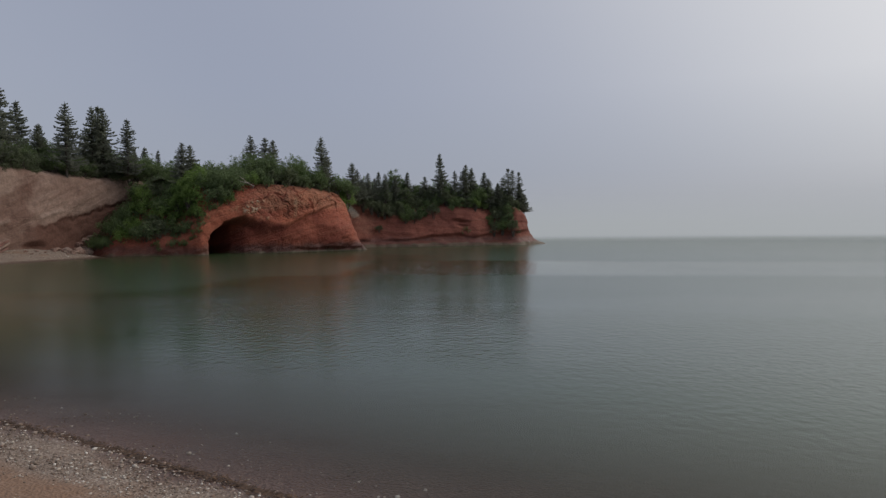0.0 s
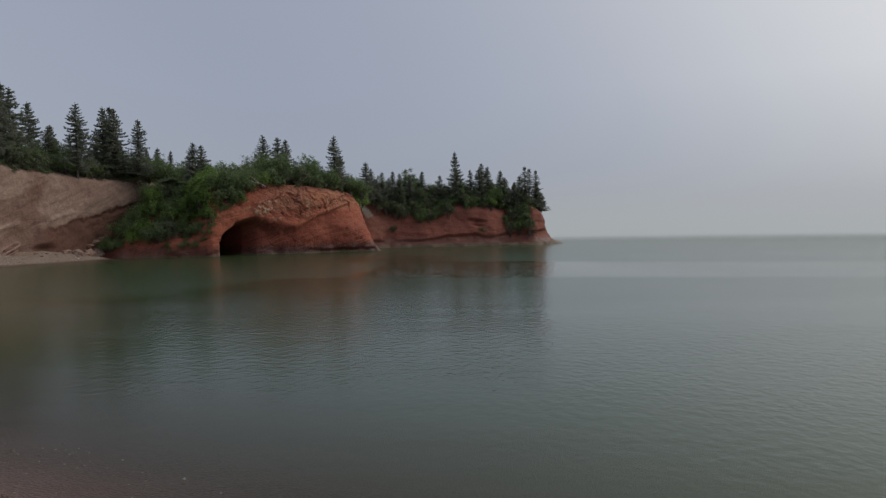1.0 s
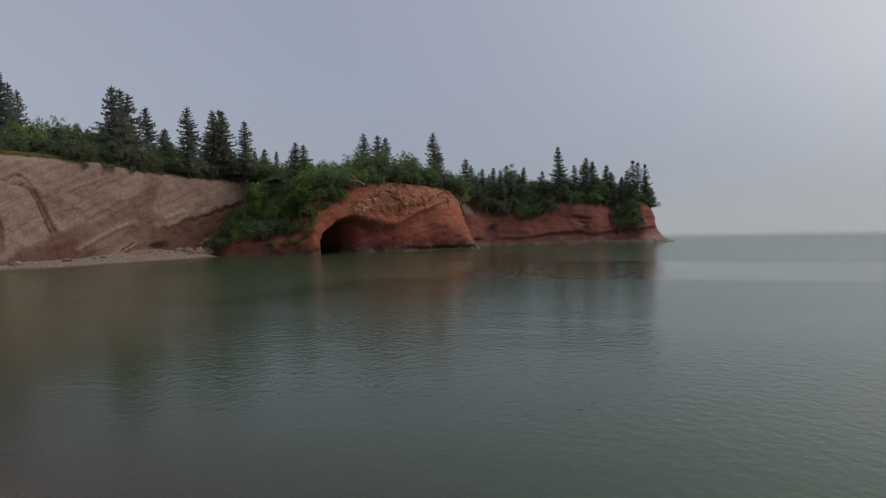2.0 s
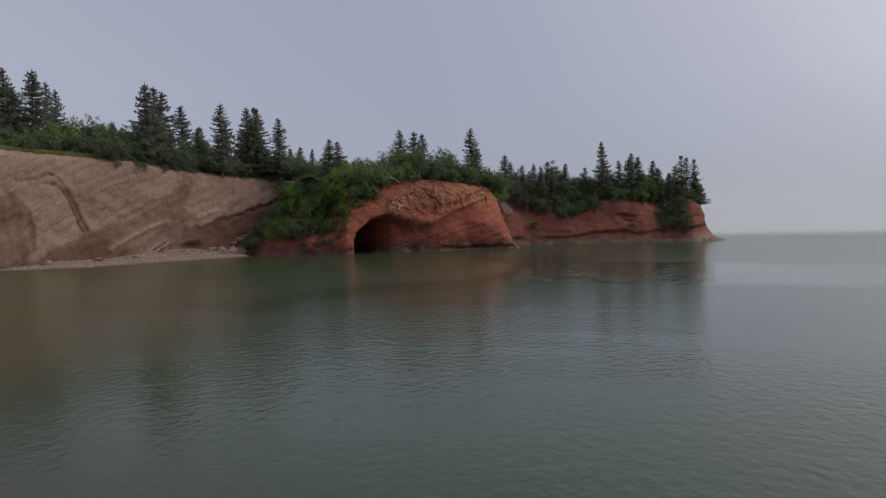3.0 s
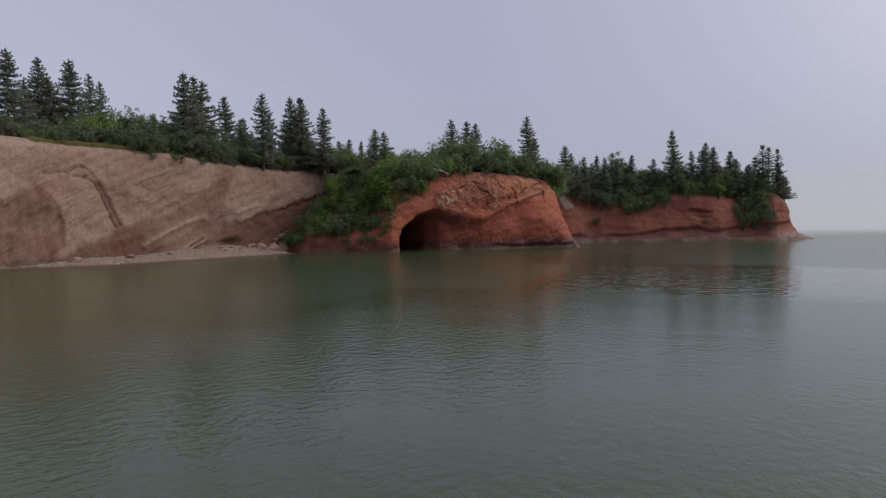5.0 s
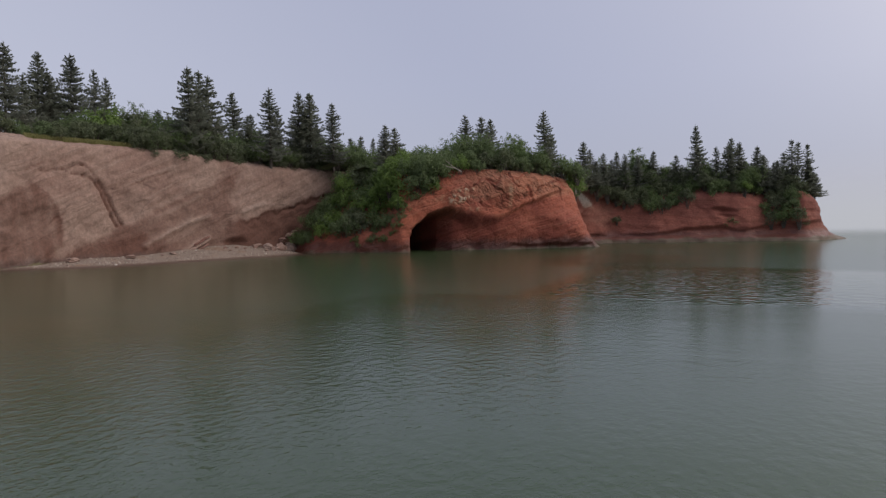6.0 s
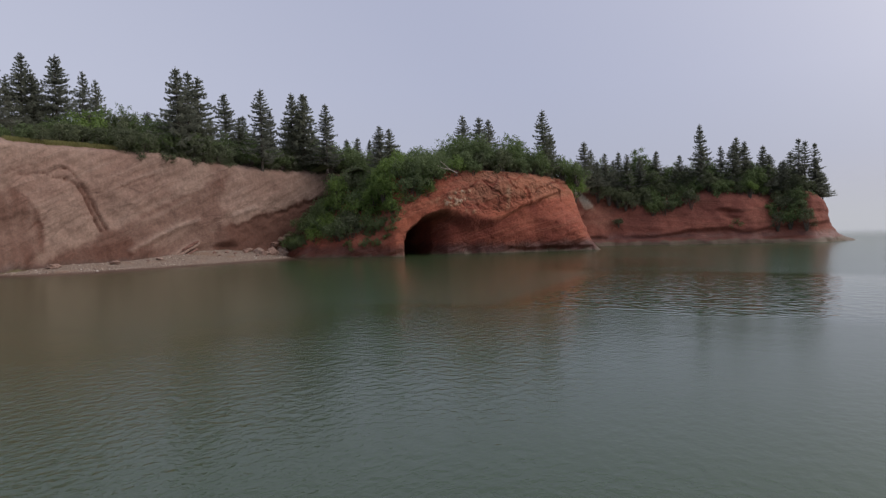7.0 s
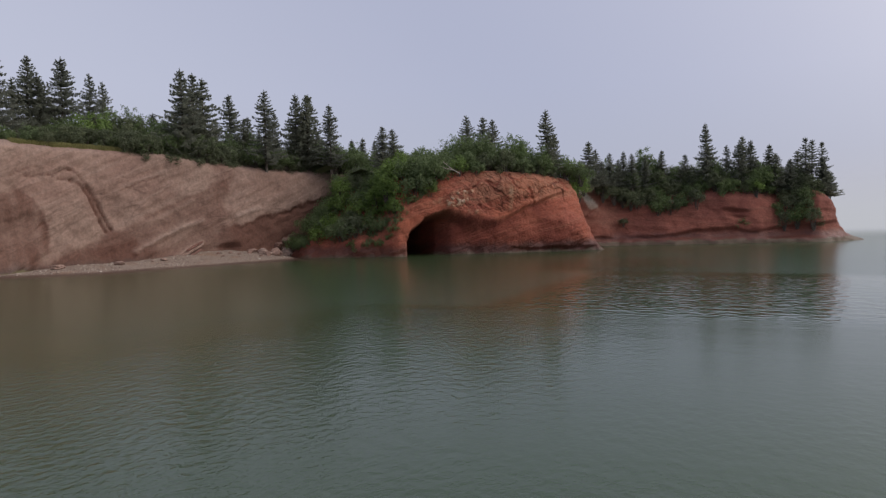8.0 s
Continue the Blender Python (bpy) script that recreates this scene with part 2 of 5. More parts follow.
# silty sea water: clear at the very edge, cloudy green where it is deeper; calm under the cliffs, ruffled farther out
MAT_WATER, t, b = material("silty_green_water", 0.035)
p = position(t)
murk = noisy(t, p, 0.035, 3.0)
east = node(t, "ShaderNodeSeparateXYZ")
t.links.new(p, east.inputs[0])
murk = sums(t, "ADD", murk, sums(t, "MULTIPLY", east.outputs[0], 0.025))
c = mixed(t, "MIX", ramp(t, murk, [(0.3, grey(0)), (0.75, grey(1))]), (0.035, 0.056, 0.025), (0.035, 0.066, 0.033))
depth = node(t, "ShaderNodeAttribute", attr="depth")
edge = sums(t, "SUBTRACT", 1.0, sums(t, "POWER", 2.718, sums(t, "MULTIPLY", depth.outputs["Fac"], -3.6)), True)
t.links.new(mixed(t, "MIX", ramp(t, depth.outputs["Fac"], [(0.05, grey(1)), (0.7, grey(0))]), c, (0.066, 0.058, 0.038)), b.inputs["Base Color"])
t.links.new(edge, b.inputs["Alpha"])
b.inputs["IOR"].default_value = 1.33
chop = node(t, "ShaderNodeAttribute", attr="chop")
calm = noisy(t, stretched(t, p, (0.05, 0.12, 1.0), (0, 0, 12)), 1.0, 3.0)
ripple = noisy(t, stretched(t, p, (5.6, 4.8, 1.0), (0, 0, 26)), 1.0, 4.0, 0.55)
cross = noisy(t, stretched(t, p, (8.5, 5.8, 1.0), (0, 0, -34)), 1.0, 3.0, 0.55)
swell = noisy(t, stretched(t, p, (0.35, 0.9, 1.0), (0, 0, 14)), 1.0, 2.0)
lap = noisy(t, stretched(t, p, (2.4, 2.6, 1.0), (0, 0, 10)), 1.0, 2.0, 0.5)
lane = node(t, "ShaderNodeAttribute", attr="lane")
ruffle = sums(t, "MULTIPLY", ramp(t, calm, [(0.36, grey(0.45)), (0.60, grey(1.0))]), chop.outputs["Fac"])
wave = sums(t, "ADD", sums(t, "MULTIPLY", sums(t, "ADD", ripple, sums(t, "MULTIPLY", cross, 0.5)), sums(t, "MULTIPLY", ruffle, 0.22)), sums(t, "ADD", sums(t, "MULTIPLY", swell, 0.07), sums(t, "MULTIPLY", lap, sums(t, "MULTIPLY", lane.outputs["Fac"], 0.38))))
bumped(t, b, wave, 1.0, 0.10)
t.links.new(sums(t, "SUBTRACT", ramp(t, chop.outputs["Fac"], [(0.06, grey(0.19)), (0.30, grey(0.19)), (0.85, grey(0.07))]), sums(t, "MULTIPLY", lane.outputs["Fac"], 0.18), True), b.inputs["Roughness"])


def leaf_material(name, deep, bright, tint):
    m, t, b = material(name, 0.65)
    who = t.nodes.new("ShaderNodeObjectInfo").outputs["Random"]
    leaf = t.nodes.new("ShaderNodeNewGeometry").outputs["Random Per Island"]
    clump = ramp(t, noisy(t, position(t), 1.6, 2.0), [(0.38, grey(0)), (0.62, grey(1))])
    c = mixed(t, "MIX", sums(t, "ADD", sums(t, "MULTIPLY", leaf, 0.5), sums(t, "MULTIPLY", clump, 0.5)), deep, bright)
    c = mixed(t, "MIX", sums(t, "MULTIPLY", who, 0.8), c, tint)
    t.links.new(c, b.inputs["Base Color"])
    b.inputs["Specular IOR Level"].default_value = 0.3
    thin = node(t, "ShaderNodeBsdfTranslucent")
    t.links.new(c, thin.inputs[0])
    join = node(t, "ShaderNodeMixShader", i_0=0.5)
    t.links.new(b.outputs[0], join.inputs[1])
    t.links.new(thin.outputs[0], join.inputs[2])
    t.links.new(join.outputs[0], t.nodes["Material Output"].inputs[0])
    return m


# needle colours are lifted above natural to stand in for haze over the trees
MAT_NEEDLE = leaf_material("spruce_needles", (0.130, 0.146, 0.108), (0.212, 0.225, 0.160), (0.172, 0.186, 0.155))
MAT_LEAF = leaf_material("alder_leaves", (0.094, 0.142, 0.058), (0.180, 0.245, 0.090), (0.136, 0.178, 0.088))
MAT_BRIGHT = leaf_material("young_maple_leaves", (0.115, 0.19, 0.050), (0.23, 0.33, 0.085), (0.16, 0.24, 0.07))
MAT_DULL = leaf_material("grey_green_leaves", (0.096, 0.122, 0.068), (0.165, 0.190, 0.098), (0.128, 0.148, 0.092))
MAT_GRASS = leaf_material("cliff_top_grass", (0.22, 0.23, 0.085), (0.36, 0.33, 0.15), (0.29, 0.28, 0.12))

MAT_BARK, t, b = material("grey_brown_bark", 0.9)
g = noisy(t, stretched(t, position(t), (12, 12, 2.5)), 1.0, 5.0)
t.links.new(ramp(t, g, [(0.3, (0.045, 0.037, 0.030)), (0.7, (0.13, 0.108, 0.09))]), b.inputs["Base Color"])
bumped(t, b, g, 0.6, 0.03)

MAT_DEADWOOD, t, b = material("weathered_driftwood", 0.85)
g = noisy(t, stretched(t, position(t), (9, 9, 9)), 1.0, 5.0)
t.links.new(ramp(t, g, [(0.3, (0.24, 0.20, 0.17)), (0.7, (0.45, 0.40, 0.35))]), b.inputs["Base Color"])

MAT_WEED, t, b = material("wet_seaweed", 0.8)
t.links.new(ramp(t, t.nodes.new("ShaderNodeNewGeometry").outputs["Random Per Island"], [(0, (0.040, 0.022, 0.012)), (1, (0.11, 0.060, 0.032))]), b.inputs["Base Color"])

MAT_SOIL, t, b = material("turf_and_soil", 0.95)
g = noisy(t, position(t), 0.8, 6.0)
t.links.new(ramp(t, g, [(0.3, (0.05, 0.055, 0.025)), (0.55, (0.09, 0.10, 0.04)), (0.75, (0.14, 0.12, 0.06))]), b.inputs["Base Color"])
bumped(t, b, g, 0.8, 0.2)

# glowing sheets far out that stand in for banks of sea fog and hide the horizon


def fog_glow_material(name, tall, stops):
    """Glowing haze painted as pale fog, lighter towards the hidden sun; stops: how thick it is at which share of its
    height.
    """
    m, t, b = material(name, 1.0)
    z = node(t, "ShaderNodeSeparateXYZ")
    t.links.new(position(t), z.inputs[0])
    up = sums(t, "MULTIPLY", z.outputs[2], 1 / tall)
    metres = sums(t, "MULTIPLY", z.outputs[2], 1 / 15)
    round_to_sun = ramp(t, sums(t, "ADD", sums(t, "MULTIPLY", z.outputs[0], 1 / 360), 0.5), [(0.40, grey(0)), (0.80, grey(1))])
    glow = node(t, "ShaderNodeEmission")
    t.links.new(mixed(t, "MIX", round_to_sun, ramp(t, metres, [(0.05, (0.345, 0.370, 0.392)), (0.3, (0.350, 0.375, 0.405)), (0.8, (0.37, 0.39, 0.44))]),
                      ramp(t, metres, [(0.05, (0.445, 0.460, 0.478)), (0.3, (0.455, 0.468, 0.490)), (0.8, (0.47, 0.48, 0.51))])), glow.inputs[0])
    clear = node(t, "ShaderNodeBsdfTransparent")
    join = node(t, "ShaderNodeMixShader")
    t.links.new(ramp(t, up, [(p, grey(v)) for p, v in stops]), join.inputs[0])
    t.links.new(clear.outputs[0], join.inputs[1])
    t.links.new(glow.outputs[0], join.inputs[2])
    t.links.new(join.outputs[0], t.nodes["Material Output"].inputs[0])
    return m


MAT_FOG = fog_glow_material("sea_fog", 15, [(0.0, 0.3), (0.03, 0.95), (0.18, 1.0), (0.4, 0.65), (1.0, 0.0)])
MAT_WISP = fog_glow_material("thin_sea_fog", 9, [(0.0, 0.0), (0.05, 0.30), (0.12, 0.50), (0.24, 0.56), (0.45, 0.25), (1.0, 0.0)])

# ---- geometry helpers ----


def shaded(name, verts, faces, mat, smooth=True):
    me = bpy.data.meshes.new(name)
    me.from_pydata([tuple(v) for v in verts], [], faces)
    me.materials.append(mat)
    if smooth:
        me.polygons.foreach_set("use_smooth", [True] * len(me.polygons))
    me.update()
    return me


def part(name, me, parent, label=""):
    ob = new(name, me)
    ob.parent = parent
    return tagged(ob, label) if label else ob


def smoothstep(a, b, x):
    x = np.clip((np.asarray(x, float) - a) / (b - a), 0, 1)
    return x * x * (3 - 2 * x)


def curve(points, step):
    """Smooth samples along control rows (any width), about step apart in x and y, and their arc length."""
    P = np.array(points, float)
    P = np.vstack([2 * P[0] - P[1], P, 2 * P[-1] - P[-2]])
    rows = []
    for i in range(1, len(P) - 2):
        n = max(2, int(np.hypot(*(P[i + 1] - P[i])[:2]) / step))
        for k in range(n):
            u = k / n
            rows.append(0.5 * (2 * P[i] + (P[i + 1] - P[i - 1]) * u + (2 * P[i - 1] - 5 * P[i] + 4 * P[i + 1] - P[i + 2]) * u * u + (3 * P[i] - P[i - 1] - 3 * P[i + 1] + P[i + 2]) * u ** 3))
    rows.append(P[-2])
    rows = np.array(rows)
    arc = np.concatenate([[0], np.cumsum(np.hypot(*np.diff(rows[:, :2], axis=0).T))])
    return rows, arc


def fbm(p, octaves=5, h=0.9):
    return noise.fractal(p, h, 2.1, octaves)


def cliff_sheet(rows, arc, up, rough, bed, joints, recess=None, toning=None, fine=0.30):
    """A rock face along rows of x, y, face height, lean, run and top: it rises from under the water, leans back, and rolls over onto the land.
    Returns vertices, faces, tones and the grid's width."""
    xy = rows[:, :2]
    tangent = np.gradient(xy, axis=0)
    tangent /= np.hypot(*tangent.T)[:, None]
    inland = np.stack([-tangent[:, 1], tangent[:, 0]], axis=1)
    for _ in range(6):
        inland[1:-1] = (inland[:-2] + inland[1:-1] * 2 + inland[2:]) / 4
    verts, tones = [], []
    for i, (x, y, h, lean, run, top) in enumerate(rows):
        knots = np.array([(-0.25, -1.6), (0, 0), (lean * h * 0.45, h * 0.5), (lean * h, h), (lean * h + run, top), (lean * h + run + 5, top + 0.3)])
        length = np.concatenate([[0], np.cumsum(np.hypot(*np.diff(knots, axis=0).T))])
        back = np.interp(np.linspace(0, 1, up) * length[-1], length, knots[:, 0])
        z = np.interp(np.linspace(0, 1, up) * length[-1], length, knots[:, 1])
        for _ in range(5):
            back[1:-1] = (back[:-2] + 2 * back[1:-1] + back[2:]) / 4
            z[1:-1] = (z[:-2] + 2 * z[1:-1] + z[2:]) / 4
        for j in range(up):
            q = Vector((x + inland[i, 0] * back[j], y + inland[i, 1] * back[j], z[j]))
            face = 1 - float(smoothstep(h, h + 1.2, z[j]))
            b = bed(q)
            ledge = abs((b * 1.15 + 0.5 * noise.noise(q * 0.35)) % 1.0 - 0.5) - 0.25
            fineb = abs((b * 3.7 + 0.6 * noise.noise(q * 0.6)) % 1.0 - 0.5) - 0.25
            fineb *= 0.25 + 1.2 * max(0.0, noise.noise(q * 0.4 + Vector((1, 8, 2))) + 0.25)
            d = rough * (0.75 * fbm(q * 0.22, 3) + fine * fbm(q * 0.9 + Vector((9, 3, 5)), 4)) + face * rough * (0.16 * ledge + 0.13 * fineb)
            d = d * (0.35 + 0.65 * face)
            if recess:
                d -= recess(arc[i], z[j], q)
            # jointed blocks, long along the beds
            along = q.x * 0.75 + q.y * 0.55 + 0.5 * noise.noise(q * 0.5)
            near, cells = noise.voronoi(Vector((along * joints[0], b * joints[1] + 0.4 * noise.noise(q * 0.8), 0.35 * along)))
            proud = noise.cell(cells[0] * 9.0 + Vector((0.5, 0.5, 0.5)))
            gap = max(0.0, 1 - (near[1] - near[0]) / 0.10)
            d += joints[2] * (joints[3] + (1 - joints[3]) * float(smoothstep(3.6, 4.8, q.z))) * face * (0.5 * proud - 0.6 * gap)
            tone, groove = toning(q, b) if toning else (0.0, 0.0)
            d -= groove
            verts.append((q.x - inland[i, 0] * d, q.y - inland[i, 1] * d, q.z + 0.12 * d * face))
            tones.append(tone)
    faces = [(i * up + j, (i + 1) * up + j, (i + 1) * up + j + 1, i * up + j + 1) for i in range(len(rows) - 1) for j in range(up - 1)]
    return np.array(verts), faces, tones


def toned(me, name, values):
    me.attributes.new(name, "FLOAT", "POINT").data.foreach_set("value", np.array(values, np.float32))
    return me


# ---- ground and water ----
SHORE = curve([(60, -30), (25, -11), (9, -0.5), (3.0, 3.1), (-1.4, 5.45), (-3.5, 6.74), (-5.35, 7.74), (-9, 9.4), (-16, 13), (-29, 20), (-40, 30), (-43.2, 37.0), (-41.0, 41.6), (-38.9, 42.8), (-36.9, 45.5), (-36.0, 50.2), (-35.0, 55.7), (-34.0, 61.7), (-36, 66), (-40, 75)], 0.5)[0]


def off_shore(x, y):
    """Distance from the waterline, positive on the beach's side."""
    a, b = SHORE[:-1], SHORE[1:]
    best = np.full(x.shape, 1e9)
    side = np.zeros(x.shape)
    for (ax, ay), (bx, by) in zip(a, b):
        dx, dy = bx - ax, by - ay
        u = np.clip(((x - ax) * dx + (y - ay) * dy) / (dx * dx + dy * dy), 0, 1)
        px, py = x - ax - u * dx, y - ay - u * dy
        d = np.hypot(px, py)
        s = np.where(dx * py - dy * px > 0, 1.0, -1.0)
        near = d < best
        best, side = np.where(near, d, best), np.where(near, s, side)
    return best * side


def spread(spans):
    """Grid lines from (from, to, step) spans, with ever wider steps out to the horizon."""
    v = np.concatenate([np.arange(a, b, s) for a, b, s in spans])
    out = np.geomspace(4, 2900, 22)
    return np.concatenate([v[0] - out[::-1], v, v[-1] + out])


GX = spread([(-60, -46, 2), (-46, -32, 0.5), (-32, -12, 1.2), (-12, 6, 0.14), (6, 30, 1.2)])
GY = spread([(-20, 0, 2), (0, 12, 0.14), (12, 40, 0.9), (40, 66, 0.5), (66, 110, 2.5)])
gx, gy = np.meshgrid(GX, GY)
off = off_shore(gx, gy)
beach = np.where(off > 0, np.minimum(off * 0.13, 0.9 + off * 0.02), np.maximum(off * 0.15, -5 + 0.0 * off))
far_beach = smoothstep(36, 42, gy) * smoothstep(-28, -31, gx)
beach = np.where((far_beach > 0) & (off > 0), beach * (1 - far_beach + far_beach * (0.5 + 1.1 * smoothstep(50, 60, gy))), beach)
lumps = np.array([0.02 * noise.fractal(Vector((x, y, 0)) * 0.9, 1, 2, 3) if -60 < x < 30 and -20 < y < 70 else 0.0 for x, y in zip(gx.ravel(), gy.ravel())]).reshape(gx.shape)
gz = np.clip(beach + lumps * np.clip(np.abs(off) * 2, 0, 1), -5, 3)


def grid_faces(ny, nx):
    return [(j * nx + i, j * nx + i + 1, (j + 1) * nx + i + 1, (j + 1) * nx + i) for j in range(ny - 1) for i in range(nx - 1)]


GRID = grid_faces(len(GY), len(GX))
ground = tagged(new("ground", shaded("ground", np.stack([gx.ravel(), gy.ravel(), gz.ravel()], 1), GRID, MAT_GROUND)),
                "pinkish grey gravel and sand beach running under the sea", "beach", kind="structure")
toned(ground.data, "sand", (0.8 * smoothstep(0.85, 1.15, off + lumps * 6) * smoothstep(-7.5, -5.5, gx) * smoothstep(-1.5, -2.6, gx) * smoothstep(2.2, 1.6, off)).ravel())
wet = toned(shaded("water", np.stack([gx.ravel(), gy.ravel(), 0 * gx.ravel()], 1), GRID, MAT_WATER), "depth", np.clip(-gz.ravel(), 0, 5))
wander = np.array([4 * noise.noise(Vector((x * 0.06, y * 0.06, 5))) if abs(x) < 200 and abs(y) < 200 else 0.0 for x, y in zip(gx.ravel(), gy.ravel())]).reshape(gx.shape)
inner = smoothstep(-13, -5.5, gx + 0.7 * wander)
lane = smoothstep(31.5, 33.5, gy + 0.3 * wander + 0.12 * gx + 0.10 * np.maximum(gx - 6, 0)) * smoothstep(49, 44.5, gy + 0.35 * wander + 0.09 * gx + 0.26 * np.maximum(gx - 6, 0)) * smoothstep(130, 40, gx + wander)
inner = np.maximum(inner, 0.8 * smoothstep(30, 22, gy + 0.5 * wander) * smoothstep(-22, -13, gx + wander))
breeze = inner * smoothstep(1, 7, -off) * (0.8 + 0.2 * smoothstep(12, 20, gy + wander)) * (1 - 0.75 * smoothstep(55, 66, gy + wander)) * (1 - 0.72 * smoothstep(-8, 1, gx + 0.7 * wander) * smoothstep(17, 24, gy + wander)) * (1 - 0.9 * lane)
toned(wet, "chop", np.clip(0.08 + 0.10 * smoothstep(32, 16, gy) + 0.92 * breeze, 0, 1).ravel())
toned(wet, "lane", (lane * smoothstep(-6.6, -4.6, gx + 0.2 * wander) * (1 - 0.62 * smoothstep(4, 14, gx + wander)) * smoothstep(60, 12, gx)).ravel())
water = tagged(new("water", wet), "calm silty green sea water with small ripples", "sea", kind="structure")



def fog_glow_sheet(radius, heights, first, mat, label):
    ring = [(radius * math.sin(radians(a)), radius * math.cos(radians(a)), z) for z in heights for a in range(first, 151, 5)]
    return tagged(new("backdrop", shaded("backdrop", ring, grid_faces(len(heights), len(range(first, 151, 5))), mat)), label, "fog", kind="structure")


# rings of emissive haze, added to fade the sea into the sky
fog_glow_sheet(156, (-3, 2, 7, 15), -150, MAT_FOG, "glowing pale grey sheet painted as sea fog hiding the horizon")
fog_glow_sheet(140, (-1, 2, 5, 9), -5, MAT_WISP, "thin glowing pale sheet painted as sea fog on the water")
fog_glow_sheet(127, (-1, 2, 5, 9), 0, MAT_WISP, "thin glowing pale sheet painted as sea fog on the water")
fog_glow_sheet(111, (-1, 2, 5, 9), 5, MAT_WISP, "thin glowing pale sheet painted as sea fog on the water")

# ---- cliffs: rows of x, y, face height, lean, run, top ----
ROWS_A = [(-70, -30, 7, .2, 2, 8), (-58, 5, 7.5, .15, 2, 8.8), (-48, 25, 8, .12, 1.6, 9), (-42.6, 37, 8.3, .12, 1.4, 9.0), (-41.3, 42.5, 8.3, .14, 1.2, 8.9), (-41.7, 46.5, 8.4, .1, 1.2, 8.9), (-41.3, 50.5, 8.5, .1, 1.2, 9.0),
          (-40.0, 54.5, 8.4, .1, 1.2, 8.9), (-38.7, 58.2, 8.1, .1, 1.3, 8.6), (-36.8, 63.3, 7.7, .12, 1.3, 8.3), (-34.4, 70.5, 7.7, .12, 1.3, 8.3), (-32, 80, 7.7, .12, 1.3, 8.3)]
ROWS_B = [(-40, 68, .8, .5, 5, 3.5), (-35, 63.9, .9, .4, 5.0, 5.0), (-31.5, 63.5, 1.0, .4, 5.0, 6.3), (-27.5, 63.9, 1.3, .35, 5, 6.6), (-25.3, 64.2, 2.8, .12, 3.6, 6.9), (-24.2, 64.9, 4.4, .05, 2.0, 6.9), (-20.3, 67.7, 5.8, .1, 1.2, 7.2),
          (-15.6, 71.2, 6.2, .12, 1.2, 7.0), (-12.3, 73.6, 5.5, .34, 1.4, 6.6), (-10.7, 75.0, 4.6, .68, 1.6, 6.2), (-10.8, 77.0, 4.2, .72, 1.8, 6.0), (-13.4, 80, 4.6, .3, 1.5, 6.2), (-13.6, 83.0, 4.6, .1, 1.4, 6.2), (-13.8, 86.4, 4.0, .2, 1.6, 6.0), (-15, 92, 4.6, .3, 1.5, 6.4)]
ROWS_C = [(-19, 82, 4.2, .2, 3, 6), (-12.9, 84.6, 5.6, .3, 2, 6.6), (-10, 86.0, 4.2, .4, 3, 6.0), (-5, 86.9, 3.6, .35, 3, 5.8), (-2, 87.3, 4.6, .3, 2, 6), (2.2, 88.3, 4.6, .3, 2.2, 6), (5.5, 89.2, 3.2, .5, 2.4, 5.6),
          (8.6, 90.0, 4.0, .22, 1.2, 5.2), (10.5, 92.8, 3.4, .45, 1.0, 4.6), (12.6, 96.5, 0.8, 3.2, 1.4, 4.0), (9.5, 101, 3, .4, 2, 4.6), (2, 110, 4, .3, 2, 5.2), (-20, 118, 4, .3, 2, 5.2), (-60, 122, 4, .3, 2, 6)]


def bed_a(q):
    return q.z - 0.47 * (q.y - 40) + 0.02 * q.x


def to_line(y, z, line):
    best = 9.0
    for (ay, az), (by, bz) in zip(line, line[1:]):
        dy, dz = by - ay, bz - az
        u = min(1, max(0, ((y - ay) * dy + (z - az) * dz) / (dy * dy + dz * dz)))
        best = min(best, math.hypot(y - ay - u * dy, z - az - u * dz))
    return best


SEAM_R = [(48.0, 7.15), (48.5, 6.95), (48.95, 6.4), (49.6, 5.5), (50.15, 4.4), (50.5, 3.55), (50.85, 2.8)]
SEAM_L = [(48.1, 6.25), (48.8, 6.0), (49.4, 5.3), (49.8, 4.25), (50.1, 3.4), (50.4, 2.7)]
HAIRS = [[(44.8, 6.5), (46.6, 6.6), (47.7, 6.3), (48.1, 6.25)], [(46.6, 6.6), (47.8, 7.05), (48.4, 7.05)], [(43.8, 6.4), (46.0, 7.3)], [(45.4, 3.05), (46.5, 3.65)], [(51.7, 5.75), (54.6, 6.9)]]
LEDGES = [[(52.2, 1.1), (54.5, 2.25), (57.7, 3.45)], [(55.2, 0.6), (57.4, 1.6)], [(51.9, 5.95), (55.4, 7.4)], [(52.8, 3.0), (57.1, 5.0)], [(60.5, 3.75), (62.6, 4.45)]]


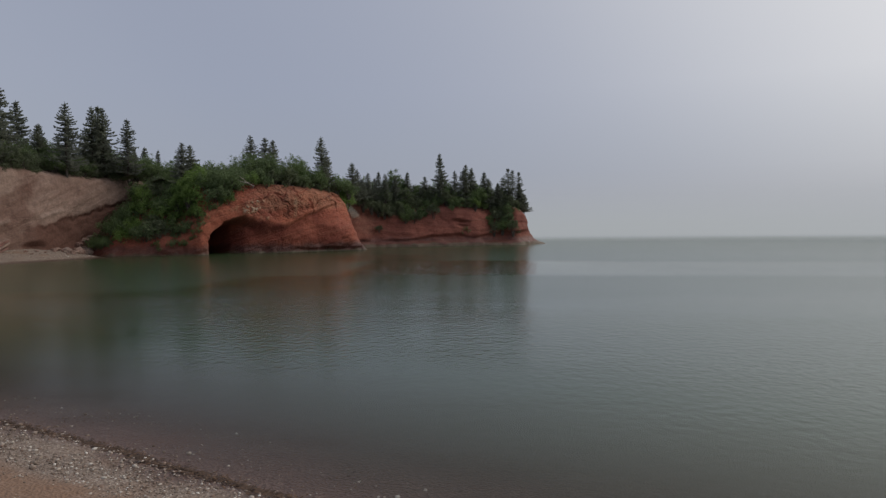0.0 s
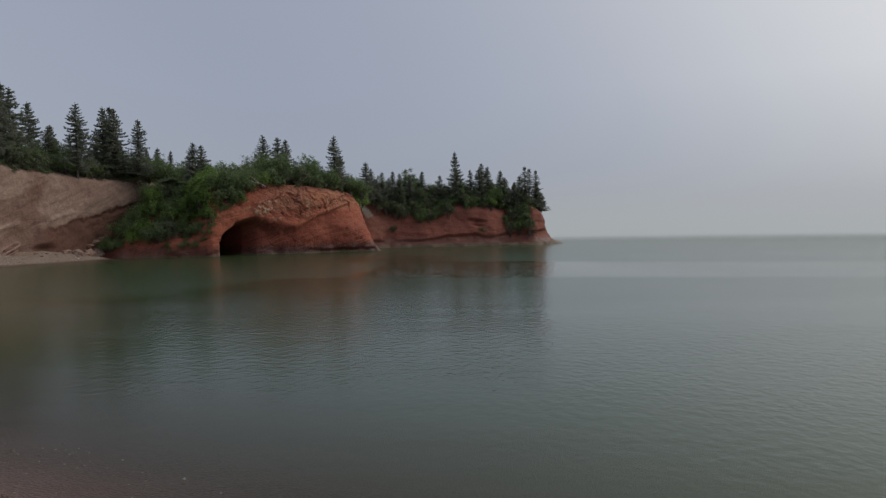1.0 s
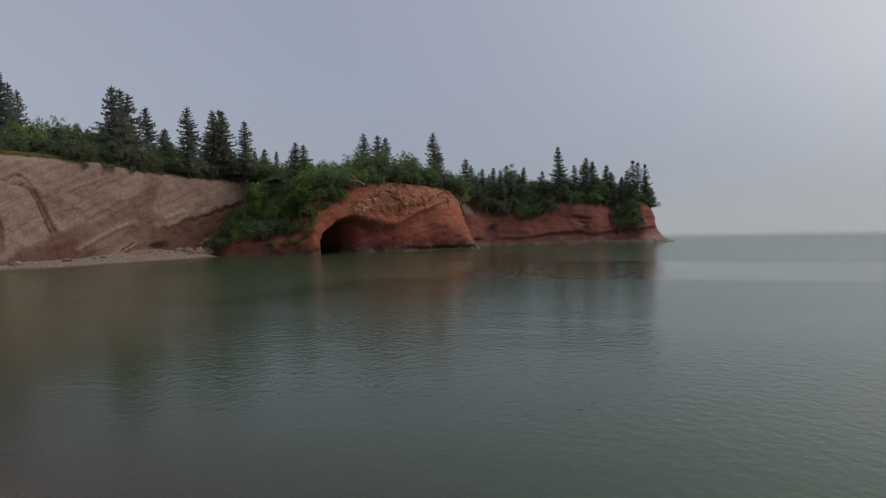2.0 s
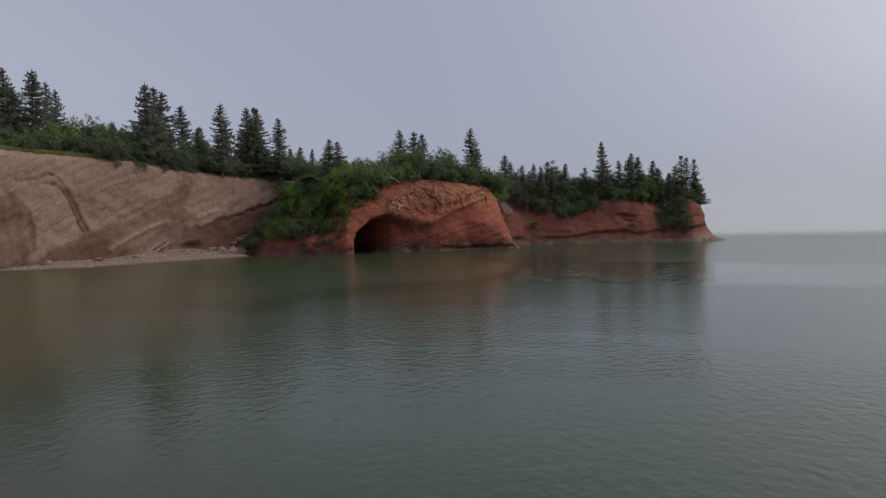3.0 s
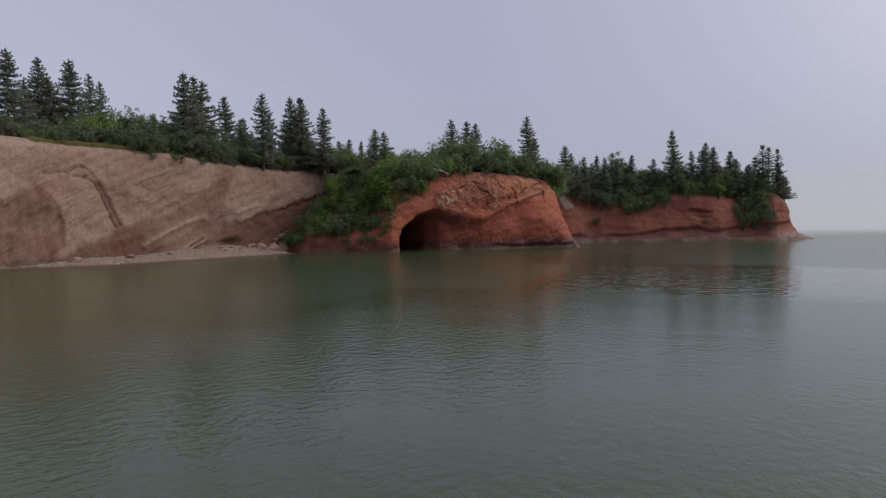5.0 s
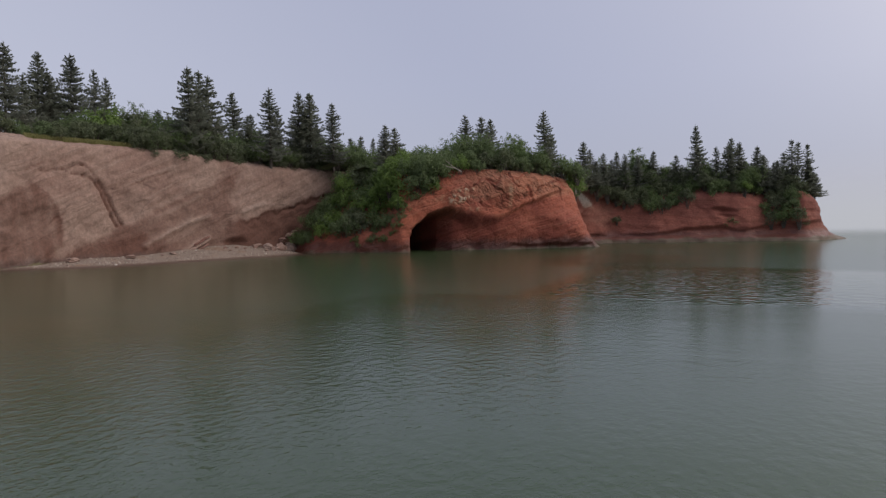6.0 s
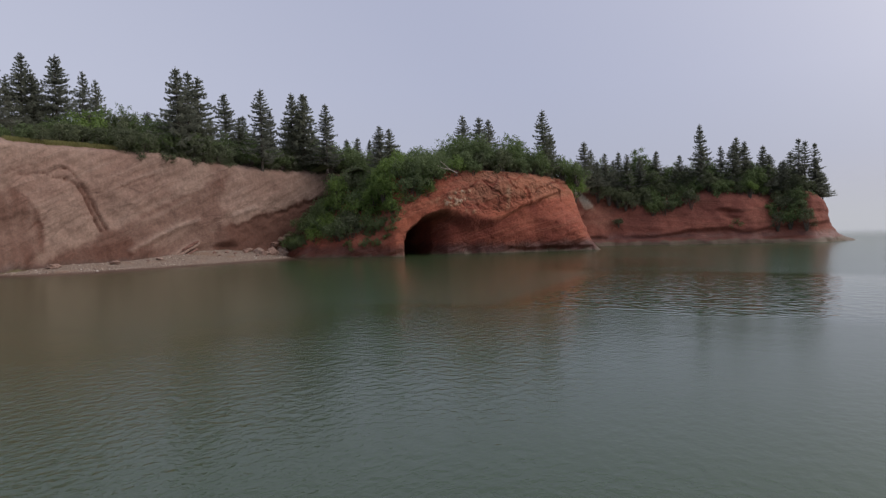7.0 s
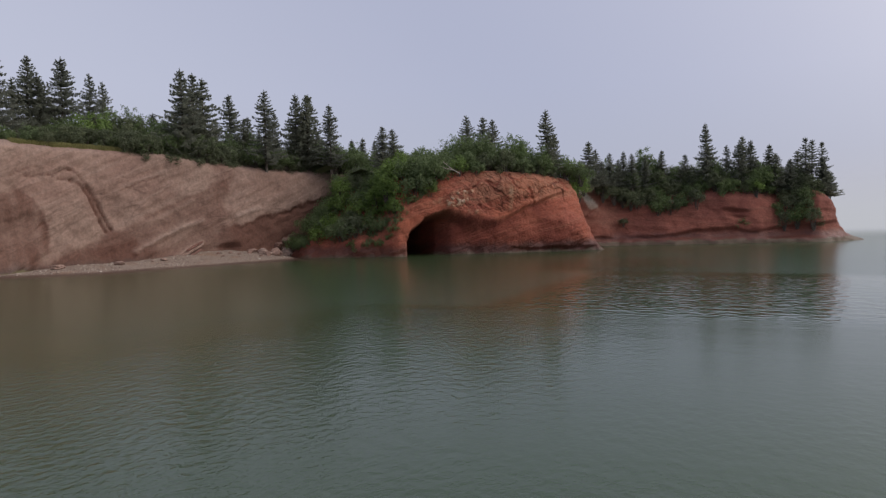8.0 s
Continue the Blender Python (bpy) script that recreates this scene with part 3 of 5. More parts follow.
def tone_a(q, b):
    w = 0.35 * noise.noise(q * 1.3) + 0.12 * noise.noise(q * 4.0)
    tone, groove = 0.0, 0.0
    # two dark cracks that run together downwards, with shattered grey rock between them
    right, left = to_line(q.y + 0.25 * w, q.z, SEAM_R), to_line(q.y + 0.25 * w, q.z, SEAM_L)
    crack = max(0.0, 1 - right / 0.11, 1 - left / 0.20) * (0.75 + 0.5 * noise.noise(q * 2.6))
    between = float(smoothstep(0.75, 0.5, right + left)) * float(smoothstep(6.3, 5.7, q.z))
    tone -= 0.95 * max(0.0, crack) + (0.40 + 0.6 * w) * between
    groove += 0.24 * max(0.0, crack) + 0.12 * between
    for line in HAIRS:
        k = max(0.0, 1 - to_line(q.y + 0.5 * w, q.z + 0.5 * w, line) / 0.09)
        tone -= 0.7 * k
        groove += 0.12 * k
    for n, line in enumerate(LEDGES):
        d = to_line(q.y, q.z + 0.3 * w, line)
        if d < 0.3:
            k = (1 - d / 0.3) * (1.0, 0.9, 0.4, 0.35, 0.8)[n]
            tone += 0.9 * k
            groove -= 0.22 * k
    # the dark red beds low down, the pale wedge above them, and the brown stain at the cliff's bend
    v = b + 0.9 * w + 0.3 * noise.noise(q * 0.25)
    pale_wedge = smoothstep(58.7, 60.3, q.y + 2.2 * w - 0.25 * (q.z - 4)) * smoothstep(-0.25, 0.15, q.z - 2.9 - 0.28 * (q.y - 59.7) + w)
    low = smoothstep(-3.1, -3.5, v) * (1 - pale_wedge) * (1 - 0.4 * smoothstep(1.0, 0.4, abs(q.y - 53.5 - 0.9 * q.z + 1.5 * w)) * smoothstep(4.0, 3.0, q.z))
    rim = float(np.interp(q.z, [0.6, 1.6, 2.9, 3.7, 4.7, 5.8], [45.8, 45.7, 46.3, 46.2, 45.1, 44.2]))
    stain = smoothstep(0.22, -0.22, q.y - rim + 1.7 * w) * smoothstep(5.9, 5.3, q.z + 0.5 * abs(q.y - 44) + 1.2 * w) * (0.8 + 0.6 * noise.noise(Vector((q.y * 1.6, q.z * 0.5, 2))))
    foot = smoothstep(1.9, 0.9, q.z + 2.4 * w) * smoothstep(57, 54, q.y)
    # a carved hollow, with the shade inside it painted dark
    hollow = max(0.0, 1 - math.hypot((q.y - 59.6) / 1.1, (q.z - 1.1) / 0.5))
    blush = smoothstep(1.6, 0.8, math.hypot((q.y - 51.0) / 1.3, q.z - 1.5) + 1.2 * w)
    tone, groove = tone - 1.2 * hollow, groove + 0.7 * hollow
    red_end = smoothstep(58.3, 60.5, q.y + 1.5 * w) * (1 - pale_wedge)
    # shadow line under the pale wedge, painted dark and cut in a little
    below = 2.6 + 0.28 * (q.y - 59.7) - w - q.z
    overhang_shade = (0.4 * float(smoothstep(59.5, 60.6, q.y)) + 0.6 * float(smoothstep(63, 65.5, q.y))) * max(0.0, 1 - abs(below - 0.12) / 0.32)
    tone, groove = tone - 0.55 * overhang_shade, groove + 0.30 * overhang_shade
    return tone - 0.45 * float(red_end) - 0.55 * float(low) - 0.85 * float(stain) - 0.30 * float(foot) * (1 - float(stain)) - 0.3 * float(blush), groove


rows, arc = curve(ROWS_A, 0.11)
seen = (rows[:, 1] > 35) | (np.arange(len(rows)) % 8 == 0)
rows, arc = rows[seen], arc[seen]
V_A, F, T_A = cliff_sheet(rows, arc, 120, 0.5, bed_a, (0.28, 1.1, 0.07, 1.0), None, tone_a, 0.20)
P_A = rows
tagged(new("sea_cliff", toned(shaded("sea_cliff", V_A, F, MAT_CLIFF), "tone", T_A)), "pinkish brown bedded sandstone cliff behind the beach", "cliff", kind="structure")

rows, arc = curve(ROWS_B, 0.09)
seen = ((rows[:, 0] > -36) & (rows[:, 1] < 81)) | (np.arange(len(rows)) % 3 == 0)
rows, arc = rows[seen], arc[seen]
P_B, ARC_B = rows, arc
MOUTH = arc[np.argmin(np.hypot(rows[:, 0] + 24.3, rows[:, 1] - 64.85))]


def cave(a, z, q):
    u = a - MOUTH + 0.25 * noise.noise(q * 0.7)
    if u < -0.5 or u > 17:
        return 0.0
    # the arch, which fades on its far side into a straight crease above the smooth lower face
    brow = np.interp(u, [0, 0.2, 0.7, 1.6, 2.6, 3.6, 5.2, 6.8, 7.7, 9.2, 10.9, 12.6, 14.5], [1.3, 1.9, 2.45, 3.2, 3.65, 3.9, 3.6, 3.15, 2.95, 3.45, 4.15, 4.8, 5.4])
    deep = np.interp(u, [0, 1.2, 2.0, 2.9, 4.0, 5.5, 7.5, 9, 12, 14.2, 16.5], [8, 8, 4.8, 2.4, 1.25, 0.75, 0.55, 0.48, 0.42, 0.2, 0.0])
    soft = float(np.interp(u, [2.0, 3.5, 5.0, 6.5, 7.7, 9.5], [0.3, 0.8, 1.5, 1.5, 0.8, 0.25]))
    under = brow - z + 0.12 * noise.noise(q * 0.9) + 0.06 * noise.noise(q * 3.0)
    hollow = deep * smoothstep(0, 0.35, u) * smoothstep(0.0, soft, under)
    notch = 0.22 * smoothstep(8, 10, u) * smoothstep(0.55, 0.3, z + 0.25 * noise.noise(q * 0.6))
    # the buttress at the far end bulges out below the crease
    bulge = 0.55 * max(0.0, 1 - math.hypot((u - 14.0) / 2.4, (z - 1.9) / 1.7)) ** 0.7
    return float(notch) + float(hollow) - bulge


CRACKS = [[(-17.6, 6.7), (-17.0, 5.9), (-16.6, 5.4)], [(-15.9, 5.7), (-15.6, 4.9), (-15.55, 4.1)], [(-19.3, 6.3), (-18.5, 5.7)], [(-18.4, 5.6), (-17.4, 4.6)], [(-14.2, 6.4), (-13.4, 5.4)]]


def bed_b(q):
    return q.z - 0.55 * (q.x + 24) + 0.1 * q.y


def scaled(q):
    """Where the rock above the crease is scaly, the crease's height, and the distance along the face."""
    u = (q.x + 24.3) * 0.8 + (q.y - 64.8) * 0.6
    crease = float(np.interp(u, [2.5, 3.6, 5.2, 7.7, 9.2, 10.9, 12.6, 14.5], [3.7, 3.9, 3.6, 2.95, 3.45, 4.15, 4.8, 5.4]))
    upper = float(smoothstep(0.1, 0.45, q.z - crease)) * float(smoothstep(2.8, 4.4, u)) * float(smoothstep(15.5, 14, u)) * (q.y < 80)
    return upper, crease, u


def tone_b(q, b):
    w = noise.noise(q * 0.8)
    shell = min(math.hypot((q.x + 21.0) * 0.62 - (q.z - 4.7) * 0.5, (q.z - 4.75) * 1.1), 0.35 + math.hypot((q.x + 19.8) * 1.2, (q.z - 3.75) * 1.2))
    bits, _ = noise.voronoi(q * 2.6)
    white = float(smoothstep(1.0, 0.45, shell + 0.4 * w)) * float(smoothstep(0.62, 0.35, bits[0] + 0.35 * noise.noise(q * 5)))
    crack = max(0.0, 1 - abs((b * 0.45 + 0.5 * w) % 1.0 - 0.5) / 0.05) * float(smoothstep(4.4, 5.2, q.z))
    top = 0.42 * float(smoothstep(4.1, 5.0, q.z + 0.7 * w)) * float(smoothstep(-22, -19, q.x))
    if q.y < 80 and q.z > 4:
        for line in CRACKS:
            crack = max(crack, 1.2 * max(0.0, 1 - to_line(q.x + 0.25 * w, q.z + 0.2 * noise.noise(q * 2.1), line) / 0.09))
    # short overlapping scales of rock above the crease, dipping to the sea
    upper, crease, u = scaled(q)
    bend = Vector((noise.noise(q * 0.45), noise.noise(q * 0.45 + Vector((5, 5, 5))), 0))
    across = 0.62 * u + 0.78 * q.z + 0.7 * bend.x + 0.12 * noise.noise(q * 2.3)
    length = 0.78 * u - 0.62 * q.z + 0.6 * bend.y
    near, cells = noise.voronoi(Vector((length * 0.95, across * 2.1, 0.15 * u)))
    proud = noise.cell(cells[0] * 7.0 + Vector((0.5, 0.5, 0.5)))
    patch = float(smoothstep(-0.15, 0.3, noise.noise(q * 0.55 + Vector((3, 0, 8)))))
    step = upper * (0.05 * proud + 0.05 * patch * (across * 2.1 - cells[0].y))
    gap = upper * patch * max(0.0, 1 - (near[1] - near[0]) / 0.16)
    # the smooth dark red bed under the crease, painted shade added; lit buttress painted paler
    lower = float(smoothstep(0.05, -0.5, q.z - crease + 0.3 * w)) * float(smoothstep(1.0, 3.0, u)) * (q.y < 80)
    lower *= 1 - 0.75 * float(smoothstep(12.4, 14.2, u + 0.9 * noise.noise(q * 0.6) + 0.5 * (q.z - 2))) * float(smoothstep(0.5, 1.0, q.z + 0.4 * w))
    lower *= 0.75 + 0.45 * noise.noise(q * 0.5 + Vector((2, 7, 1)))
    pocks = max(0.0, noise.noise(q * 3.4) - 0.35) * float(smoothstep(12, 13, u)) * float(smoothstep(3.6, 2.6, q.z)) * (q.y < 80)
    streak = 0.7 * float(smoothstep(0.28, 0.1, abs(u - 9.1 - 0.05 * (q.z - 4.6) + 0.15 * w))) * float(smoothstep(3.5, 3.9, q.z) * smoothstep(5.9, 5.4, q.z))
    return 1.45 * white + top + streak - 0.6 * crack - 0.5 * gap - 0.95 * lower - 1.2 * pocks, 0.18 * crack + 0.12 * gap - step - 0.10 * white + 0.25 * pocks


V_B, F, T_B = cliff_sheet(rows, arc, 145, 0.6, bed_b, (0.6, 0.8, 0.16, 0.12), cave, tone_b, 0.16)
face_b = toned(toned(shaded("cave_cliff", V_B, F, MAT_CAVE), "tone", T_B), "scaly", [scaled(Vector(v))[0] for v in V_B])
tagged(new("cave_cliff", face_b), "orange-red sandstone sea cliff with an arched cave mouth at the waterline", "sea cave", kind="structure")


def bed_c(q):
    return q.z + 0.12 * q.x


def undercut(a, z, q):
    """The sea's notch under a shelf, and a low green ledge at the water."""
    n = noise.noise(q * 0.35)
    lip = 1.25 + 0.8 * n + 0.04 * (q.x + 2)
    cut = (0.35 + 0.3 * n) * smoothstep(lip + 0.12, lip - 0.1, z) * smoothstep(0.45, 0.75, z + 0.2 * n)
    toe = 0.25 * smoothstep(0.75, 0.35, z + 0.2 * n) * smoothstep(-2, -5, q.x)
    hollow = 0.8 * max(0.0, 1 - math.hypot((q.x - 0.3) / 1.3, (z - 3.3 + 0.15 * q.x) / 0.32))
    return float((cut - toe) * smoothstep(10.5, 8.5, q.x)) + hollow


def tone_c(q, b):
    w = noise.noise(q * 0.8)
    # recess shade painted dark along the carved hollow
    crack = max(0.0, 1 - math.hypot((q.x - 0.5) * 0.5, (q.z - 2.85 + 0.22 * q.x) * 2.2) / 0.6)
    n = noise.noise(q * 0.35)
    # the ledge's shadow, painted as a dark band along the shelf
    shelf = max(0.0, 1 - abs(q.z - 1.25 - 0.8 * n - 0.04 * (q.x + 2)) / 0.2) * (0.6 + 0.5 * w)
    # the broken pale slab and the orange gully behind the buttress
    gully = float(smoothstep(-9.5, -11.5, q.x + w)) * float(smoothstep(1.6, 2.6, q.z + w))
    slab = 1.5 * float(smoothstep(0.55, 0.3, abs((q.x + 13.6) * 0.9 + (q.z - 4.7) * 0.55) + 0.25 * w)) * float(smoothstep(3.5, 4.0, q.z)) if q.y < 89 else 0.0
    line = max(0.0, 1 - abs((q.x + 12.6) * 0.8 - (q.z - 4.2) + 0.3 * w) / 0.14) * gully
    streaks = 0.5 * max(0.0, noise.noise(Vector((q.x * 0.12, q.y * 0.12, q.z * 2.2))))
    # low band under the ledge, darkened further for its shadow
    foot = 0.35 * float(smoothstep(1.2, 0.6, q.z + 0.4 * w))
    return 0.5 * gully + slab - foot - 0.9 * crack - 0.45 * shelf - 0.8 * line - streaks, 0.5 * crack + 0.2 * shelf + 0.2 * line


rows, arc = curve(ROWS_C, 0.18)
P_C = rows
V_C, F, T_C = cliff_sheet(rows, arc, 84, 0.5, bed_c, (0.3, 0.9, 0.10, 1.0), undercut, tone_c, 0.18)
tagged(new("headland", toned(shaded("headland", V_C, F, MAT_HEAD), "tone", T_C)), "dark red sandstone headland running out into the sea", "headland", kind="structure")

# ---- the land behind the cliffs ----
EDGE = np.vstack([P_A[:: 8], P_B[(P_B[:, 0] > -25.5)][:: 8], P_C[8::8]])
INSIDE = np.vstack([P_A[P_A[:, 1] < 62][::10, :2], P_B[(P_B[:, 0] > -35) & (P_B[:, 1] < 83)][::10, :2], P_C[P_C[:, 0] > -13][::10, :2], [(-60, 122), (-160, 140), (-160, -60), (-70, -30)]])


def in_land(x, y):
    hit = np.zeros(np.shape(x), bool)
    px, py = INSIDE[:, 0], INSIDE[:, 1]
    for i in range(len(px)):
        k = i - 1
        if py[i] != py[k]:
            hit ^= ((py[i] > y) != (py[k] > y)) & (x < (px[k] - px[i]) * (y - py[i]) / (py[k] - py[i]) + px[i])
    return hit


def land(x, y):
    """Height of the land's surface, and the distance to its edge."""
    d = np.hypot(EDGE[:, 0] - x, EDGE[:, 1] - y)
    w = 1 / (d + 0.5) ** 3
    near = d.min()
    rise = 0.05 * near if x < -25 else 0.03 * near
    row = EDGE[d.argmin()]
    return float((w * EDGE[:, 5]).sum() / w.sum()) + min(rise, 2.5), float(near), float(row[2] * row[3] + row[4])


lx, ly = np.meshgrid(np.arange(-110, 14, 1.25), np.arange(-30, 122, 1.25))
keep = in_land(lx, ly)
lz = np.zeros(lx.shape)
for idx in zip(*np.nonzero(keep)):
    h, near, set_back = land(lx[idx], ly[idx])
    keep[idx] = near > set_back + 1.0
    lz[idx] = h - 0.2 - 0.9 * max(0.0, 1 - (near - set_back - 1) / 2.5) + 0.25 * noise.fractal(Vector((lx[idx], ly[idx], 0)) * 0.25, 1, 2, 3)
keep_f = [f for f in grid_faces(*lx.shape) if all(keep.ravel()[k] for k in f)]
plateau = tagged(new("plateau", shaded("plateau", np.stack([lx.ravel(), ly.ravel(), lz.ravel()], 1), keep_f, MAT_SOIL)), "scrubby turf and soil on top of the cliffs", "cliff top", kind="structure")

# ---- trees and shrubs ----
rng = random.Random(7)


def tube(verts, faces, path, radii, sides=6):
    """Adds a tapered tube along a path."""
    start = len(verts)
    for k, (p, r) in enumerate(zip(path, radii)):
        a, b = Vector(path[max(0, k - 1)]), Vector(path[min(len(path) - 1, k + 1)])
        d = (b - a).normalized()
        s = d.orthogonal().normalized()
        u = d.cross(s)
        for i in range(sides):
            w = 2 * math.pi * i / sides
            verts.append(Vector(p) + (s * math.cos(w) + u * math.sin(w)) * r)
    for k in range(len(path) - 1):
        for i in range(sides):
            j = (i + 1) % sides
            faces.append((start + k * sides + i, start + k * sides + j, start + (k + 1) * sides + j, start + (k + 1) * sides + i))


def spruce(seed, wide, bare, gaps, ragged, label):
    """A spruce 8 m high: a trunk with limbs, and a crown of layered, drooping needle sprays with blunt tufted ends."""
    r = random.Random(seed)
    tv, tf, cv, cf = [], [], [], []
    bend = (r.uniform(-.1, .1), r.uniform(-.1, .1))

    def stem(z):
        return Vector((bend[0] * (z / 8) ** 2 + 0.03 * math.sin(z * 2), bend[1] * (z / 8) ** 2, z))

    def spray(p, tip, half):
        m = len(cv)
        mid = p * 0.45 + tip * 0.55
        cv.extend([p, mid + half, tip, mid - half - Vector((0, 0, 0.06))])
        cf.append((m, m + 1, m + 2, m + 3))

    tube(tv, tf, [stem(z) for z in np.linspace(-0.6, 8.0, 14)], np.linspace(0.15, 0.012, 14), 7)
    z = bare
    while z < 7.75:
        up = (z - bare) / (8 - bare)
        reach = 1.62 * wide * (1 - z / 8) ** 0.92 * (0.6 + 0.4 * min(1, up * 5 + 0.3)) + 0.10
        reach *= r.uniform(0.82, 1.12)
        n = r.randint(5, 7)
        turn = r.uniform(0, 7)
        for k in range(n):
            if r.random() < gaps:
                continue
            w = turn + 2 * math.pi * k / n + r.uniform(-.35, .35)
            length = reach * r.uniform(1 - ragged, 1 + ragged * 0.5)
            base = stem(z + r.uniform(-.12, .12))
            out = Vector((math.cos(w), math.sin(w), 0))
            side = Vector((-math.sin(w), math.cos(w), 0))
            lift = 0.45 * up - 0.30 + r.uniform(-.08, .08)

            def along(q):
                return base + out * length * q + Vector((0, 0, length * (lift * q + 0.26 * q * q * (1 - up) - 0.12 * q * (1 - q))))
            if z < 5.5:
                tube(tv, tf, [along(0), along(.5), along(.9)], [0.025, 0.014, 0.004], 3)
            steps = max(2, int(length / 0.16))
            for s in range(steps + 1):
                q = (s + 0.6 * r.random()) / (steps + 0.6)
                p = along(q)
                twig = (0.10 + 0.09 * min(1.0, (8 - z) / 2.5) + 0.20 * length * (1 - q) ** 0.7) * r.uniform(.65, 1.2)
                for sign in (-1, 1):
                    tip = p + side * sign * twig * 0.8 + out * twig * r.uniform(.3, .7) + Vector((0, 0, -twig * r.uniform(.0, .6)))
                    spray(p, tip, out * (0.055 + 0.05 * r.random()) + Vector((0, 0, 0.04 * sign)))
                if r.random() < 0.75:
                    spray(p, p + Vector((r.uniform(-.08, .08), r.uniform(-.08, .08), -r.uniform(.12, .26) * (0.5 + length * 0.5))), out * 0.08 + side * r.uniform(-.05, .05))
            # a tuft of young shoots at the branch's end
            for _ in range(3):
                p = along(r.uniform(.88, 1.0))
                spray(p, p + (out * r.uniform(.3, 1) + side * r.uniform(-.7, .7) + Vector((0, 0, r.uniform(-.25, .55)))) * r.uniform(.12, .24), side * 0.06 + Vector((0, 0, 0.03)))
        z += r.uniform(0.20, 0.42) * (1 - 0.5 * up)
    # the leader, thick with cones and short shoots
    for k in range(26):
        w = k * 2.4
        p = stem(8.05 - 0.035 * k)
        spray(p, p + Vector((math.cos(w), math.sin(w), 0.5)) * (0.05 + 0.007 * k), Vector((-math.sin(w), math.cos(w), 0)) * 0.035)
    tree = tagged(new("spruce_tree"), label, "tree")
    part("trunk", shaded("spruce_trunk", tv, tf, MAT_BARK), tree)
    part("crown", shaded("spruce_crown", cv, cf, MAT_NEEDLE, False), tree, "dark green needle sprays")
    return tree


def leafy(seed, lobes, size, count, leaf, mat, name, label, tall=1.0, category="shrub"):
    """A shrub or small broad-leaved tree, about size in radius: stems, and a crown of single leaves in many small uneven clumps."""
    r = random.Random(seed)
    tv, tf, cv, cf = [], [], [], []
    for k in range(lobes):
        w = 2.4 * k + r.uniform(-.5, .5)
        d = size * 0.70 * math.sqrt((k + 0.3) / lobes)
        c = Vector((d * math.cos(w), d * math.sin(w), tall * size * (0.95 - (0.45 + 0.28 * (tall > 1.2)) * (k / lobes) + r.uniform(-.28, .28))))
        rad = size * r.uniform(0.26, 0.44)
        tube(tv, tf, [(c.x * .1, c.y * .1, -0.5), (c.x * .45, c.y * .45, c.z * .45), (c.x, c.y, c.z)], [0.04 * size, 0.022 * size, 0.006], 5)
        clumps = r.randint(9, 12)
        for n in range(clumps):
            v = Vector((r.gauss(0, 1), r.gauss(0, 1), r.gauss(0.25, 1))).normalized()
            centre = c + Vector((v.x, v.y, v.z * 0.95)) * rad * r.uniform(0.55, 1.05)
            girth = size * r.uniform(0.08, 0.20)
            for _ in range(int(count / lobes / clumps)):
                q = (Vector((r.gauss(0, 1), r.gauss(0, 1), r.gauss(0.15, 1))) + v * 0.4).normalized()
                p = centre + Vector((q.x, q.y, q.z * 1.05)) * girth * (0.35 + 0.65 * r.random() ** 0.5) * r.choice((1, 1, 1.25, 1.7))
                if p.z < -0.3:
                    continue
                nrm = (q + v * 0.4 + Vector((r.gauss(0, .5), r.gauss(0, .5), r.gauss(0.15, .6)))).normalized()
                turn = r.uniform(0, 6.3)
                a = nrm.orthogonal().normalized()
                a = a * math.cos(turn) + nrm.cross(a) * math.sin(turn)
                b = nrm.cross(a)
                l, w2 = leaf * r.uniform(.6, 1.25), leaf * r.uniform(.35, .6)
                m = len(cv)
                cv += [p - a * l * .55, p + b * w2 * .75 + a * l * .12, p + a * l * .5 - b * w2 * .55]
                cf.append((m, m + 1, m + 2))
    ob = tagged(new(name), label, category)
    part("trunk", shaded(name + "_trunk", tv, tf, MAT_BARK), ob, "forked brown stem")
    part("crown", shaded(name + "_crown", cv, cf, mat, False), ob)
    return ob


SPRUCES = [
    spruce(11, 1.75, 0.5, 0.18, 0.40, "dark green spruce tree with drooping branches on the cliff top"),
    spruce(12, 1.45, 0.7, 0.24, 0.46, "narrow dark spruce tree with ragged gaps on the cliff top"),
    spruce(13, 1.95, 0.4, 0.20, 0.44, "broad dark green spruce tree standing among shrubs"),
    spruce(14, 1.25, 3.0, 0.38, 0.50, "thin spruce tree with a bare lower trunk and sparse crown"),
    spruce(15, 1.05, 0.6, 0.12, 0.30, "slender pointed young spruce tree on the cliff top"),
]
SHRUBS = [
    leafy(21, 10, 1.1, 2100, 0.125, MAT_LEAF, "alder_shrub", "dense mid-green leafy alder shrub on the cliff"),
    leafy(22, 14, 1.4, 3100, 0.13, MAT_LEAF, "alder_shrub", "large rounded green alder shrub on the cliff top"),
    leafy(23, 10, 1.1, 1900, 0.13, MAT_BRIGHT, "maple_shrub", "bright yellow-green young maple among darker shrubs"),
    leafy(24, 11, 1.2, 2000, 0.125, MAT_DULL, "willow_shrub", "dull grey-green bushy shrub at the cliff edge"),
    leafy(25, 15, 1.5, 3300, 0.135, MAT_LEAF, "broadleaf_tree", "small leafy broad-leaved tree on the cliff top", 1.5, "tree"),
    leafy(26, 8, 0.8, 1100, 0.125, MAT_DULL, "willow_shrub", "low grey-green shrub hanging over the cliff edge", 0.7),
]
USED = set()


